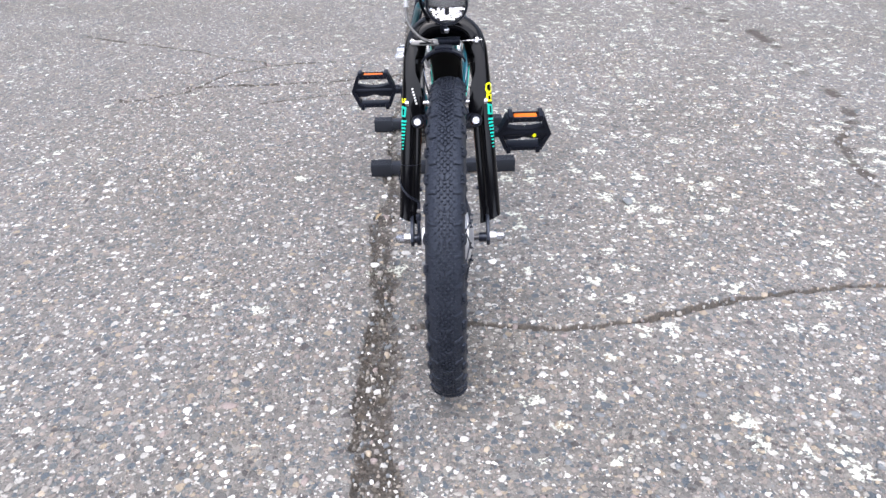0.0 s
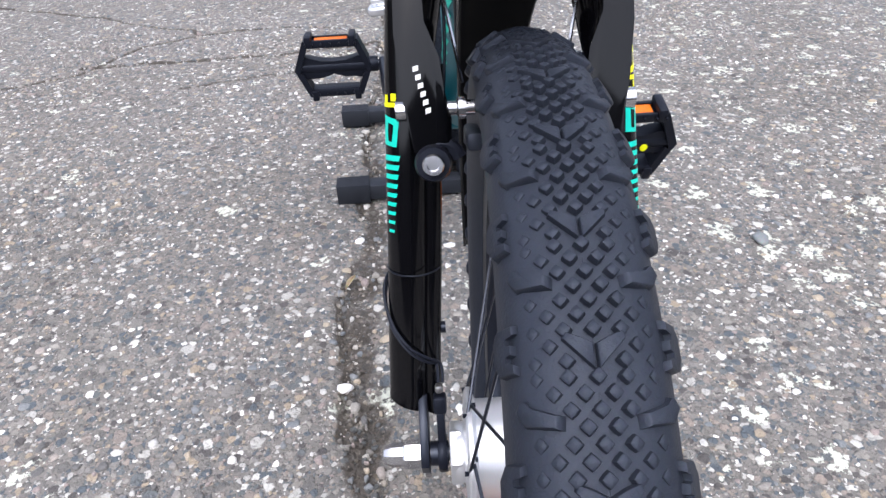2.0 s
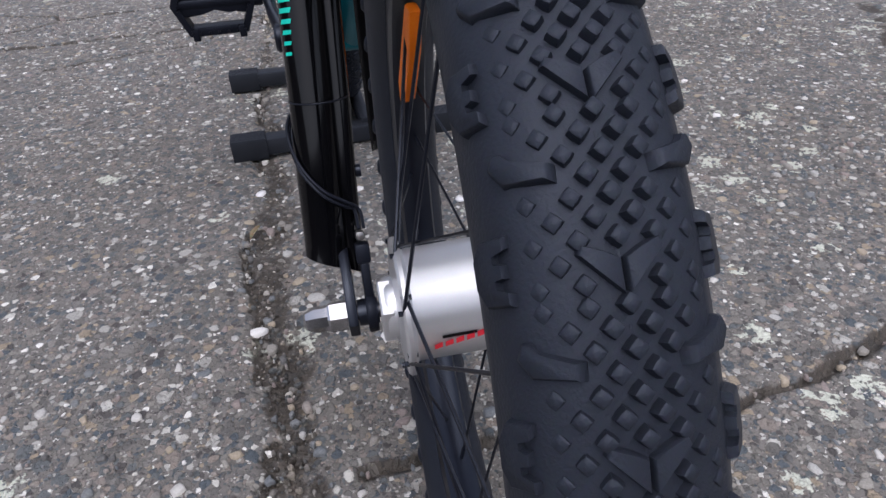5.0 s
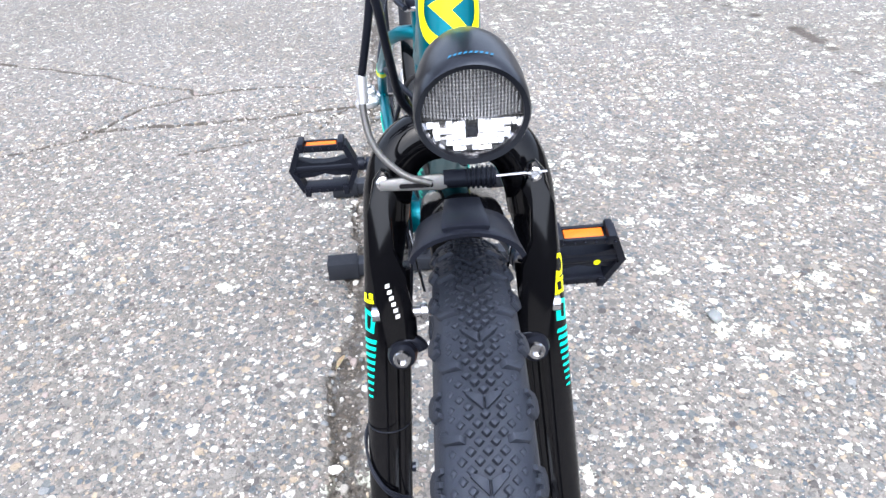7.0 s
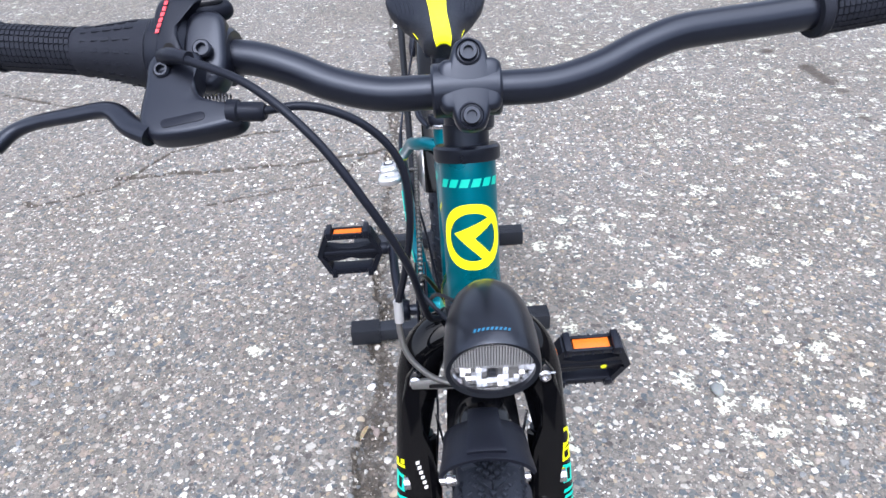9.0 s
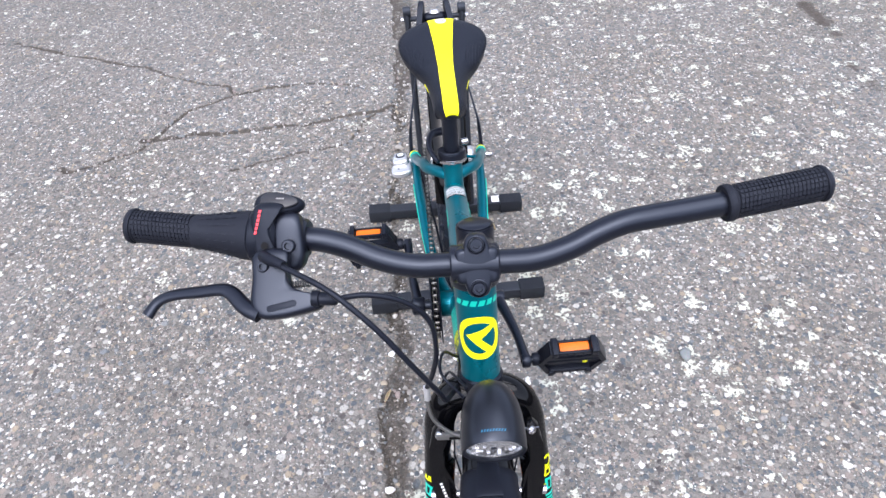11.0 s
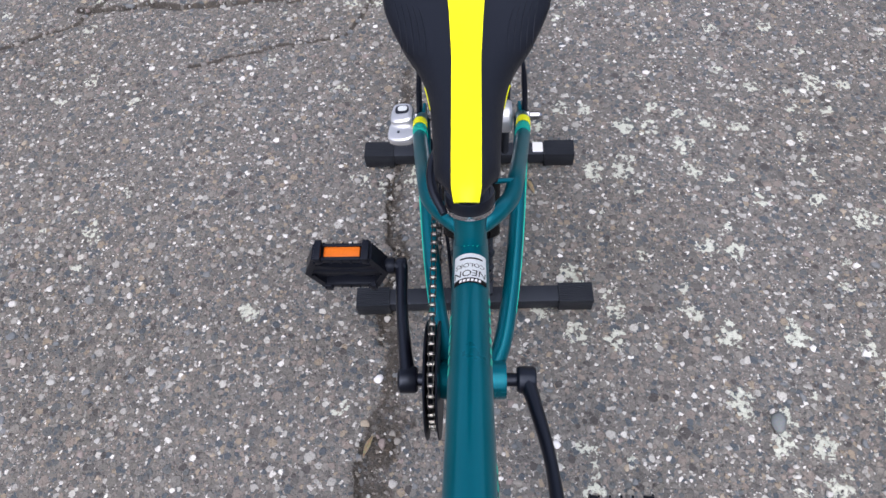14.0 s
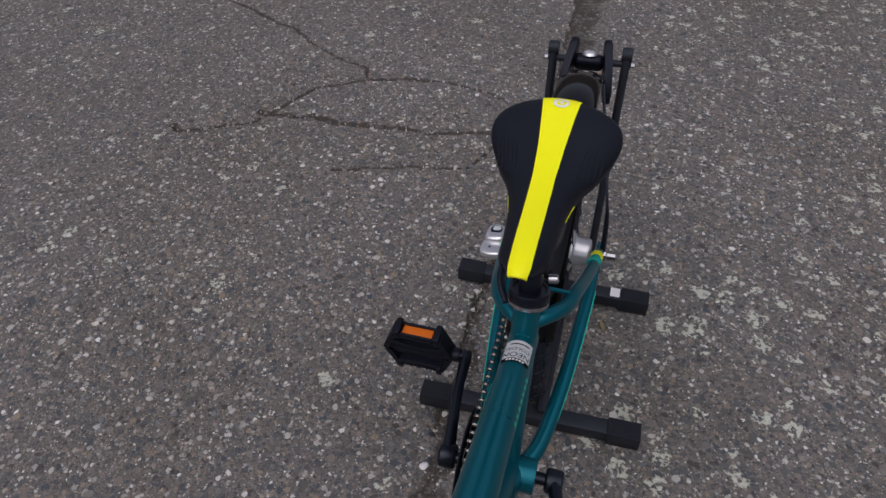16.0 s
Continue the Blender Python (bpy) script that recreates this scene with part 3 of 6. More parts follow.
def build_pebbles(count=19000):
    """Small rounded stones that stand a little out of the asphalt."""
    x, y = rng.uniform(-1.25, 1.3, count), rng.uniform(0.25, 2.9, count)
    r = 0.0013 + 0.0056 * rng.random(count) ** 3.4
    r[rng.random(count) < 0.012] *= 1.5
    k = 7
    a = np.linspace(0, 2 * np.pi, k, endpoint=False)
    verts, faces = [], []
    ang = a[None, :] + rng.uniform(0, 6.3, count)[:, None]
    wob = 1 + rng.uniform(-0.42, 0.42, (count, k))
    sx, sy = rng.uniform(0.7, 1.3, count), rng.uniform(0.7, 1.3, count)
    h = np.minimum(0.0022, r * rng.uniform(0.25, 0.5, count))
    for scale, up in ((1.0, -0.004), (0.95, 0.45), (0.62, 0.95)):
        vx = x[:, None] + (r * sx)[:, None] * np.cos(ang) * wob * scale
        vy = y[:, None] + (r * sy)[:, None] * np.sin(ang) * wob * scale
        vz = (h * up)[:, None] + 0 * vx if up > 0 else np.full_like(vx, -0.004)
        vz = vz - (DIP * np.exp(-((x / 0.45) ** 2 + ((y - 0.885) / 0.36) ** 2)))[:, None]
        verts.append(np.stack([vx, vy, vz + 0.0], axis=2))
    v = np.stack(verts, axis=1).reshape(-1, 3)
    base = np.arange(count) * 3 * k
    j = np.arange(k)
    jn = (j + 1) % k
    q = []
    for lvl in (0, 1):
        q.append(np.stack([base[:, None] + lvl * k + j, base[:, None] + lvl * k + jn, base[:, None] + (lvl + 1) * k + jn, base[:, None] + (lvl + 1) * k + j], axis=2))
    q = np.concatenate(q, axis=1).reshape(-1, 4)
    tops = base[:, None] + 2 * k + j
    me = bpy.data.meshes.new("pebbles")
    me.from_pydata(v.tolist(), [], q.tolist() + tops.tolist())
    me.polygons.foreach_set("use_smooth", [True] * len(me.polygons))
    me.materials.append(PEBBLE)
    return tagged(new("pebbles", me), "white, beige and grey pebbles bedded in the asphalt", "pebbles", kind="stuff")


pebbles = build_pebbles()


def build_grit(count=5200):
    """Loose grit, crumbs of asphalt and small stones lying in the open joint."""
    y = rng.uniform(0.2, 2.6, count)
    left, right = np.interp(y, JOINT_Y, JOINT_L), np.interp(y, JOINT_Y, JOINT_R)
    x = left + (right - left) * rng.uniform(-0.05, 1.15, count)
    r = 0.0009 + 0.0034 * rng.random(count) ** 2.6
    k = 6
    ang = np.linspace(0, 2 * np.pi, k, endpoint=False)[None, :] + rng.uniform(0, 6.3, count)[:, None]
    wob = 1 + rng.uniform(-0.35, 0.35, (count, k))
    rings = []
    for scale, up in ((1.0, -1.0), (1.0, 0.35), (0.55, 0.85)):
        rings.append(np.stack([x[:, None] + r[:, None] * np.cos(ang) * wob * scale, y[:, None] + r[:, None] * np.sin(ang) * wob * scale * 0.85,
                               -0.005 + (r * up)[:, None] - (DIP * np.exp(-((x / 0.45) ** 2 + ((y - 0.885) / 0.36) ** 2)))[:, None] + np.zeros_like(ang) + rng.uniform(-0.2, 0.2, ang.shape) * r[:, None]], axis=2))
    v = np.stack(rings, axis=1).reshape(-1, 3)
    base, j = np.arange(count) * 3 * k, np.arange(k)
    jn = (j + 1) % k
    q = np.concatenate([np.stack([base[:, None] + lvl * k + j, base[:, None] + lvl * k + jn, base[:, None] + (lvl + 1) * k + jn, base[:, None] + (lvl + 1) * k + j], axis=2) for lvl in (0, 1)], axis=1).reshape(-1, 4)
    me = bpy.data.meshes.new("grit")
    me.from_pydata(v.tolist(), [], q.tolist() + (base[:, None] + 2 * k + j).tolist())
    me.materials.append(GRIT)
    return tagged(new("grit", me), "brown and grey grit lying in the open joint", "grit", kind="stuff")


grit = build_grit()


# ---- the display stand under the rear wheel ----
stand = thing("display_stand", (0, 1.805, 0), "black steel display stand holding up the bicycle's rear wheel", "bike stand")


def crossbar(y, x0, x1, slant, labelled):
    rot = Matrix.Translation(((x0 + x1) / 2, y, 0.021)) @ Matrix.Rotation(slant, 4, "Z")
    bm = box(bmesh.new(), (x1 - x0 - 0.02, 0.032, 0.030), rot, 0.004)
    ob = part("crossbar", bm, STAND, stand)
    for s in (-1, 1):
        half = (x1 - x0) / 2
        ribs = []
        for k in range(10):
            y0 = 0.0175 - 0.0037 * k
            ribs += [(y0, 0.0165), (y0 - 0.0004, 0.0182), (y0 - 0.0022, 0.0182), (y0 - 0.0026, 0.0165)]
        outline = [(-0.0190, 0.012), (-0.0190, -0.016), (-0.016, -0.0205), (0.016, -0.0205), (0.0190, -0.016), (0.0190, 0.012)] + ribs
        c = plate(bmesh.new(), outline, 0.058, rot @ Matrix.Translation((s * (half - 0.028), 0, 0.0)) @ Matrix(((0, 0, 1, 0), (1, 0, 0, 0), (0, 1, 0, 0), (0, 0, 0, 1))))
        part("end_cap", c, STAND, ob, "ribbed black rubber end cap")
    if labelled:
        c = box(bmesh.new(), (0.020, 0.024, 0.0006), rot @ Matrix.Translation((0.137, 0.002, 0.0154)))
        part("sticker", c, WHITE, ob, "small white paper sticker")
    return ob


crossbar(1.648, -0.205, 0.203, 0.02, False)
crossbar(1.972, -0.217, 0.197, -0.01, True)
for s in (-1, 1):
    part("base_rail", box(bmesh.new(), (0.018, 0.33, 0.040), pose(s * 0.024, 1.81, 0.026), 0.004), STAND, stand)
    bm = bmesh.new()
    tube(bm, [(s * 0.062, 1.966, 0.03), (s * 0.062, 1.99, 0.16), (s * 0.0625, 2.045, 0.42), (s * 0.063, 2.07, 0.535)], 0.0095, 14, True, 0.8)
    lathe(bm, [(0, -0.009), (0.011, -0.009), (0.012, -0.006), (0.012, 0.006), (0.011, 0.009), (0, 0.009)], axis_frame((s * 0.063, 2.071, 0.537), (1, 0, 0)), 16)
    post = part("post", bm, STAND, stand, "upright black steel tube")
    bm = rod(bmesh.new(), (s * 0.030, 2.068, 0.52), (s * 0.072, 2.068, 0.52), 0.006)
    part("pivot_rod", bm, STAND, stand)
    bm = lathe(bmesh.new(), [(0, 0), (0.005, 0), (0.005, 0.006), (0.003, 0.008), (0, 0.008)], axis_frame((s * 0.072, 2.068, 0.52), (s, 0, 0)), 6)
    part("bolt", bm, STEEL, stand, "bright steel bolt")
    out = closed_line([(-0.040, -0.040), (-0.022, -0.046), (0.008, -0.024), (0.026, 0.006), (0.034, 0.034), (0.024, 0.042), (0.0, 0.022), (-0.030, -0.010)], 3)
    m = Matrix.Translation((s * 0.034, 2.055, 0.512)) @ Matrix.Rotation(radians(s * 12), 4, "Z") @ Matrix(((0, 0, 1, 0), (1, 0, 0, 0), (0, 1, 0, 0), (0, 0, 0, 1)))
    part("holder_blade", plate(bmesh.new(), out, 0.013, m, 0.003), PLASTIC, stand, "black plastic blade that grips the wheel")
part("clamp_block", box(bmesh.new(), (0.05, 0.022, 0.03), pose(0, 2.072, 0.515, 25), 0.008, 3), PLASTIC, stand)
part("cap_disc", lathe(bmesh.new(), [(0, 0.007), (0.008, 0.006), (0.0125, 0.003), (0.0135, 0)], axis_frame((0, 2.074, 0.529), (0, 0.2, 1)), 24), SILVERP, stand, "pale grey rounded cap")


# ---- the bicycle ----
bike = thing("bicycle", (0, 1.35, 0), "teal children's bicycle with neon yellow trim, standing in a display stand", "bicycle")

# frame
frame_tube = part("frame", rod(bmesh.new(), fk(0, 0, 0.591), fk(0, 0, 0.698), 0.0215, 32), TEAL, bike, "teal metallic frame, glossy")
HEAD_DIR = Vector((0, TILT_K, 1)).normalized()
TOP_A, TOP_B = Vector((0, 1.052, 0.636)), Vector((0, 1.490, 0.474))
bm = tube(bmesh.new(), [TOP_A.lerp(TOP_B, k / 8) for k in range(9)], [0.0215, 0.0205, 0.0190, 0.0182, 0.018], 28)
part("top_tube", bm, TEAL, frame_tube)
bm = tube(bmesh.new(), [Vector((0, 1.035, 0.600)).lerp(BB, k / 6) for k in range(7)], [0.021, 0.0235, 0.0245, 0.0245, 0.0235], 24)
part("down_tube", bm, TEAL, frame_tube)
SEAT_TOP = Vector((0, 1.500, 0.540))
part("seat_tube", rod(bmesh.new(), BB, SEAT_TOP, 0.0165, 24), TEAL, frame_tube)
part("bottom_bracket_shell", lathe(bmesh.new(), [(0.017, -0.041), (0.0230, -0.041), (0.0242, -0.038), (0.0242, 0.038), (0.0230, 0.041), (0.017, 0.041)], Matrix.Translation(BB) @ XAX, 28), TEAL, frame_tube)
for s in (-1, 1):
    line = spline([(s * 0.001, 1.488, 0.503), (s * 0.0150, 1.495, 0.506), (s * 0.0310, 1.513, 0.501), (s * 0.0435, 1.538, 0.489), (s * 0.0500, 1.572, 0.474), (s * 0.0575, 1.625, 0.440), (s * 0.066, 1.69, 0.400), (s * 0.070, 1.735, 0.376), (s * 0.0725, 1.775, 0.346), (s * 0.074, 1.815, 0.305)])
    part("seat_stay", tube(bmesh.new(), line, [0.0098, 0.0096, 0.0096, 0.0094, 0.0090, 0.0085], 16), TEAL, frame_tube)
    k0 = 41
    part("stay_band", tube(bmesh.new(), line[k0:k0 + 4], 0.0100, 16), YELLOW, frame_tube, "neon yellow band")
    bm = bmesh.new()
    for k in range(5):
        p, q = Vector(line[k0 - 2 - 2 * k // 2]), Vector(line[k0 - 3 - 2 * k // 2])
        d = (q - p).normalized()
        c = Vector(line[k0]) + d * (0.004 + 0.0055 * k)
        tube(bm, [c, c + d * 0.0020], 0.0099, 16)
    part("stay_stripes", bm, DARKMINT, frame_tube, "thin mint stripes")
    line2 = spline([(s * 0.022, 1.425, 0.262), (s * 0.040, 1.475, 0.263), (s * 0.056, 1.58, 0.272), (s * 0.068, 1.72, 0.290), (s * 0.073, 1.815, 0.298)])
    part("chain_stay", tube(bmesh.new(), line2, [0.0125, 0.0115, 0.0105, 0.009], 16, True, 1.1), TEAL, frame_tube)
    st = bmesh.new()
    side = [p + Vector((s * 0.0104, 0, 0.004)) for p in line2[8:20]]
    tube(st, side, 0.0011, 6)
    part("stay_line", st, MINT, frame_tube, "mint line")
    part("dropout", plate(bmesh.new(), [(-0.03, 0.01), (-0.01, 0.022), (0.012, 0.018), (0.022, 0.0), (0.012, -0.016), (-0.012, -0.012)], 0.005,
                          Matrix.Translation((s * 0.072, 1.822, 0.298)) @ Matrix(((0, 0, 1, 0), (1, 0, 0, 0), (0, 1, 0, 0), (0, 0, 0, 1))), 0.001), TEAL, frame_tube)
part("cable_stop", rod(bmesh.new(), (0.016, 1.548, 0.502), (0.047, 1.560, 0.487), 0.0030), TEAL, frame_tube, "thin teal cable guide")
# rings of the head set
for name, z0, z1, r in (("lower_head_cup", 0.574, 0.5925, 0.0240), ("upper_head_cup", 0.6965, 0.7075, 0.0253)):
    a, b = fk(0, 0, z0), fk(0, 0, z1)
    L = (b - a).length
    part(name, lathe(bmesh.new(), [(r - 0.004, 0), (r - 0.001, 0), (r, 0.002), (r, L - 0.002), (r - 0.002, L), (r - 0.004, L)], axis_frame(a, b - a), 32), SATIN, bike)

# prints on the frame
headmap = on_tube(fk(0, 0, 0.640), HEAD_DIR, (0, -1, 0), 0.0215)
ring = (oval(0.050, 0.051, 40, 2.2), oval(0.0378, 0.0370, 40, 2.0))
wedge = [(-0.0150, 0.003), (0.016, 0.0155), (0.019, 0.012), (0.001, -0.001), (0.014, -0.0145), (0.008, -0.0185)]
part("head_badge", print_on([ring, wedge], lambda u, v: headmap(u, v + 0.004), 0.003), YELLOW, frame_tube, "neon yellow oval badge")
bars = [bar(-0.022 + 0.0088 * k, 0, 0.0066, 0.0062, 0.4) for k in range(6)]
part("head_print", print_on(bars, lambda u, v: headmap(u, v + 0.045), 0.003), MINT, frame_tube, "mint bars of a maker's mark")
topdir = (TOP_B - TOP_A).normalized()


def top_r(v):
    return float(np.interp(v / (TOP_B - TOP_A).length, [0, 0.25, 0.5, 0.75, 1], [0.0215, 0.0205, 0.0190, 0.0182, 0.018]))


def on_top(u, v):
    s = topdir.cross(Vector((0, 0, 1))).normalized()
    f = s.cross(topdir)
    r = top_r(v) + 0.0005
    return TOP_A + topdir * v + r * (math.cos(u / 0.019) * f + math.sin(u / 0.019) * s)


for side, pieces in ((-1, [[(-0.026, 0.090), (-0.012, 0.084), (-0.010, 0.092), (-0.026, 0.099)], [(-0.026, 0.103), (-0.010, 0.096), (-0.009, 0.105), (-0.026, 0.112)], bar(-0.0165, 0.136, 0.0065, 0.026, 0.05)]),
                     (1, [[(0.010, 0.086), (0.026, 0.080), (0.026, 0.090), (0.011, 0.097)], [(0.011, 0.100), (0.026, 0.092), (0.026, 0.103), (0.012, 0.112)], [(0.013, 0.114), (0.026, 0.107), (0.026, 0.117), (0.017, 0.124)]])):
    for piece in pieces:
        part("yellow_print", print_on([piece], on_top), YELLOW, frame_tube, "neon yellow bar")
for piece in ([bar(0.0185, 0.131, 0.0022, 0.012, 0.25), bar(0.0235, 0.131, 0.0022, 0.012, 0.25), bar(0.0205, 0.1385, 0.008, 0.0022, 0.1), bar(0.0215, 0.1245, 0.008, 0.0022, 0.1), bar(0.020, 0.150, 0.0075, 0.009, 0.35)]
              + [bar(0.0235, 0.30 + 0.012 * k, 0.005, 0.008, 0.2) for k in range(7)] + [bar(-0.0235, 0.29 + 0.012 * k, 0.005, 0.008, 0.2) for k in range(6)]):
    part("mint_print", print_on([piece], on_top), MINT, frame_tube, "mint bar")
part("sticker", print_on([bar(0, 0.407, 0.036, 0.042)], on_top), STICKER, frame_tube, "white sticker with black words")
part("squiggle_print", print_on([bar(-0.005 + 0.0045 * k, 0.4440, 0.0018, 0.010, 0.35) for k in range(4)], on_top), DARKMINT, frame_tube, "sea-green scribbled mark")
part("sticker_band", print_on([bar(0, 0.3890, 0.036, 0.007)], lambda u, v: on_top(u * 1.0, v) + Vector((0, 0, 0.0003))), INK, frame_tube)
for text, v0, size in (("NEON", 0.3995, 0.0122), ("COLORS", 0.4105, 0.0080)):
    bm = letters(text, size, 0.1)
    part("words", drape(bm, lambda u, v: on_top(-u, v0 - v) + Vector((0, 0, 0.0004)), 0.003), INK, frame_tube)
part("sticker_white_bars", print_on([bar(-0.0095 + 0.0038 * q, 0.3890, 0.0026, 0.0034, 0.2) for q in range(6)], lambda u, v: on_top(u, v) + Vector((0, 0, 0.0006))), WHITE, frame_tube)
part("small_bars", print_on([bar(0.001, 0.4205, 0.024, 0.0022)], lambda u, v: on_top(u, v) + Vector((0, 0, 0.0004))), INK, frame_tube)
downdir = (BB - Vector((0, 1.035, 0.600))).normalized()
for s in (-1, 1):
    dm = on_tube(Vector((0, 1.035, 0.600)), downdir, (s, -0.0, 0.25), 0.0247)
    part("down_tube_badge", print_on([(oval(0.030, 0.030, 24), oval(0.018, 0.017, 24))], lambda u, v, f=dm: f(u, v + 0.055), 0.004), YELLOW, frame_tube, "neon yellow ring")
    for k in range(3):
        part("down_tube_print", print_on([bar(0, 0.086 + 0.016 * k, 0.034 - 0.008 * (k == 1), 0.010, 0.2)], dm), YELLOW, frame_tube, "neon yellow bar of a maker's mark")
    for k in range(8):
        part("down_tube_print", print_on([bar(0, 0.142 + 0.0255 * k, 0.036, 0.0235 - 0.0012 * k, 0.25)], dm), MINT, frame_tube, "mint block of a maker's mark")

# seat clamp, post and saddle
SEAT_DIR = (SEAT_TOP - BB).normalized()
clamp = part("seat_clamp", lathe(bmesh.new(), [(0.0190, -0.004), (0.0230, -0.004), (0.0242, -0.001), (0.0242, 0.007), (0.0232, 0.0100), (0.0200, 0.0100), (0.0190, 0.0080)], axis_frame(SEAT_TOP, SEAT_DIR), 28), SATIN, bike)
part("clamp_ring", lathe(bmesh.new(), [(0.0165, 0), (0.0240, 0), (0.0250, 0.002), (0.0244, 0.0055), (0.0165, 0.0055)], axis_frame(SEAT_TOP - SEAT_DIR * 0.0085, SEAT_DIR), 28), STEEL, clamp, "bright steel ring")
bm = tube(bmesh.new(), spline([(-0.010, 1.552, 0.554), (-0.028, 1.548, 0.553), (-0.036, 1.530, 0.551), (-0.035, 1.506, 0.547), (-0.024, 1.482, 0.541)]), [0.0070, 0.0068, 0.0056, 0.0048, 0.0038], 12)
part("clamp_lever", bm, SATIN, clamp)
part("clamp_nut", lathe(bmesh.new(), [(0, 0), (0.006, 0), (0.006, 0.010), (0.004, 0.012), (0, 0.012)], axis_frame((0.018, 1.522, 0.549), (1, 0.2, 0)), 12), STEEL, clamp)
POST_TOP = Vector((0, 1.538, 0.668))
part("seat_post", rod(bmesh.new(), SEAT_TOP, POST_TOP, 0.0132, 24), SATIN, bike, "black seat post")

SAD = spline([(1.397, 0.0130, 0.685), (1.401, 0.0162, 0.6875), (1.411, 0.0196, 0.6892), (1.437, 0.0246, 0.690), (1.473, 0.0268, 0.688), (1.510, 0.0308, 0.687), (1.543, 0.0400, 0.6885), (1.571, 0.0562, 0.692),
              (1.598, 0.0692, 0.698), (1.617, 0.0732, 0.703), (1.633, 0.0712, 0.7065), (1.646, 0.0630, 0.7070), (1.655, 0.0490, 0.7040), (1.660, 0.0350, 0.6985)], 5)
SAD_Y, SAD_W, SAD_Z = ([p[k] for p in SAD] for k in range(3))


def saddle_top(x, y):
    w, zc = np.interp(y, SAD_Y, SAD_W), np.interp(y, SAD_Y, SAD_Z)
    q = min(1.0, abs(x) / w)
    return zc - 0.024 * (1 - math.sqrt(max(0.0, 1 - q ** 2.3)) ** 1.1)


def build_saddle():
    bm = bmesh.new()
    ys = sorted(set(list(np.linspace(1.397, 1.66, 46)) + SAD_Y))
    rings = []
    for y in ys:
        w = float(np.interp(y, SAD_Y, SAD_W))
        row = []
        for k in range(25):
            a = -math.pi / 2 + math.pi * k / 24
            x = w * math.sin(a)
            row.append((x, saddle_top(x, y)))
        drop = 0.007 + 0.012 * math.sin(math.pi * min(1, max(0, (y - 1.397) / 0.2)) / 2)
        inner = [(0.96 * w, row[-1][1] - drop * 0.6), (0.86 * w, row[-1][1] - drop), (0.4 * w, row[-1][1] - drop * 0.8)]
        row = [(-a, b) for a, b in inner[::-1]] + row + inner
        nose = max(0.0, 1 - (y - 1.397) / 0.035)
        high = max(z for x, z in row)
        rings.append([bm.verts.new((x, y + 1.1 * nose * (high - z), z)) for x, z in row])
    for r, s in zip(rings, rings[1:]):
        n = len(r)
        for j in range(n):
            bm.faces.new((r[j], r[(j + 1) % n], s[(j + 1) % n], s[j]))
    bm.faces.new(rings[0])
    bm.faces.new(rings[-1])
    return part("saddle", bm, VINYL, bike, "black vinyl saddle with a neon yellow stripe", angle=60)


saddle = build_saddle()


def strip_half(y):
    return float(np.interp(y, [1.397, 1.406, 1.46, 1.535, 1.58, 1.62, 1.66], [0.0088, 0.0106, 0.0112, 0.0118, 0.0142, 0.0182, 0.0228]))


bm = bmesh.new()
rows = []
for y in np.linspace(1.3985, 1.658, 60):
    h = strip_half(y)
    rows.append([bm.verts.new((x, y, saddle_top(x, y) + 0.0014)) for x in np.linspace(-h, h, 9)])
tip = [(v.co.x, v.co.z) for v in rows[0]]
rows.insert(0, [bm.verts.new((x, 1.3962 + 0.6 * (0.6865 - z), z - 0.0012)) for x, z in tip])
rows.insert(0, [bm.verts.new((x * 0.97, 1.3975 + 0.6 * (0.6865 - z), z - 0.0045)) for x, z in tip])
for r, s in zip(rows, rows[1:]):
    for j in range(8):
        bm.faces.new((r[j], r[j + 1], s[j + 1], s[j]))
part("saddle_stripe", bm, SADDLEYEL, saddle, "neon yellow centre stripe")
sadmap = lambda u, v: Vector((u, 1.641 + v, saddle_top(u, 1.641 + v) + 0.0019))
part("saddle_mark", print_on([(oval(0.0180, 0.0165, 24), oval(0.0115, 0.0100, 24)), [(-0.0045, 0.0008), (0.0055, 0.0045), (0.0012, 0.0), (0.0045, -0.0045)]], sadmap, 0.003), WHITE, saddle, "small white ring mark")
for s in (-1, 1):
    bm = bmesh.new()
    for k in range(5):
        pts = []
        for j in range(7):
            y = 1.545 + 0.004 * k + 0.007 * j
            x = s * (0.033 + 0.0055 * k + 0.0009 * j * j * 0.2)
            pts.append(Vector((x, y, saddle_top(x, y) + 0.0002)))
        tube(bm, pts, [0.0002, 0.0007, 0.0007, 0.0002], 6)
    part("saddle_crease", bm, VINYL, saddle)
    bm = tube(bmesh.new(), [Vector((s * (np.interp(y, SAD_Y, SAD_W) * 0.975 + 0.0005), y, saddle_top(99, y) - 0.005)) for y in np.linspace(1.505, 1.530, 10)], 0.0006, 6)
    part("saddle_piping", bm, YELLOW, saddle, "neon yellow piping")
    line = spline([(s * 0.010, 1.440, 0.668), (s * 0.016, 1.48, 0.646), (s * 0.022, 1.54, 0.640), (s * 0.030, 1.60, 0.655), (s * 0.034, 1.63, 0.672)])
    part("saddle_rail", tube(bmesh.new(), line, 0.0035, 8), SATIN, saddle)
part("saddle_clamp", box(bmesh.new(), (0.05, 0.036, 0.030), pose(0, 1.538, 0.648), 0.006), SATIN, saddle)

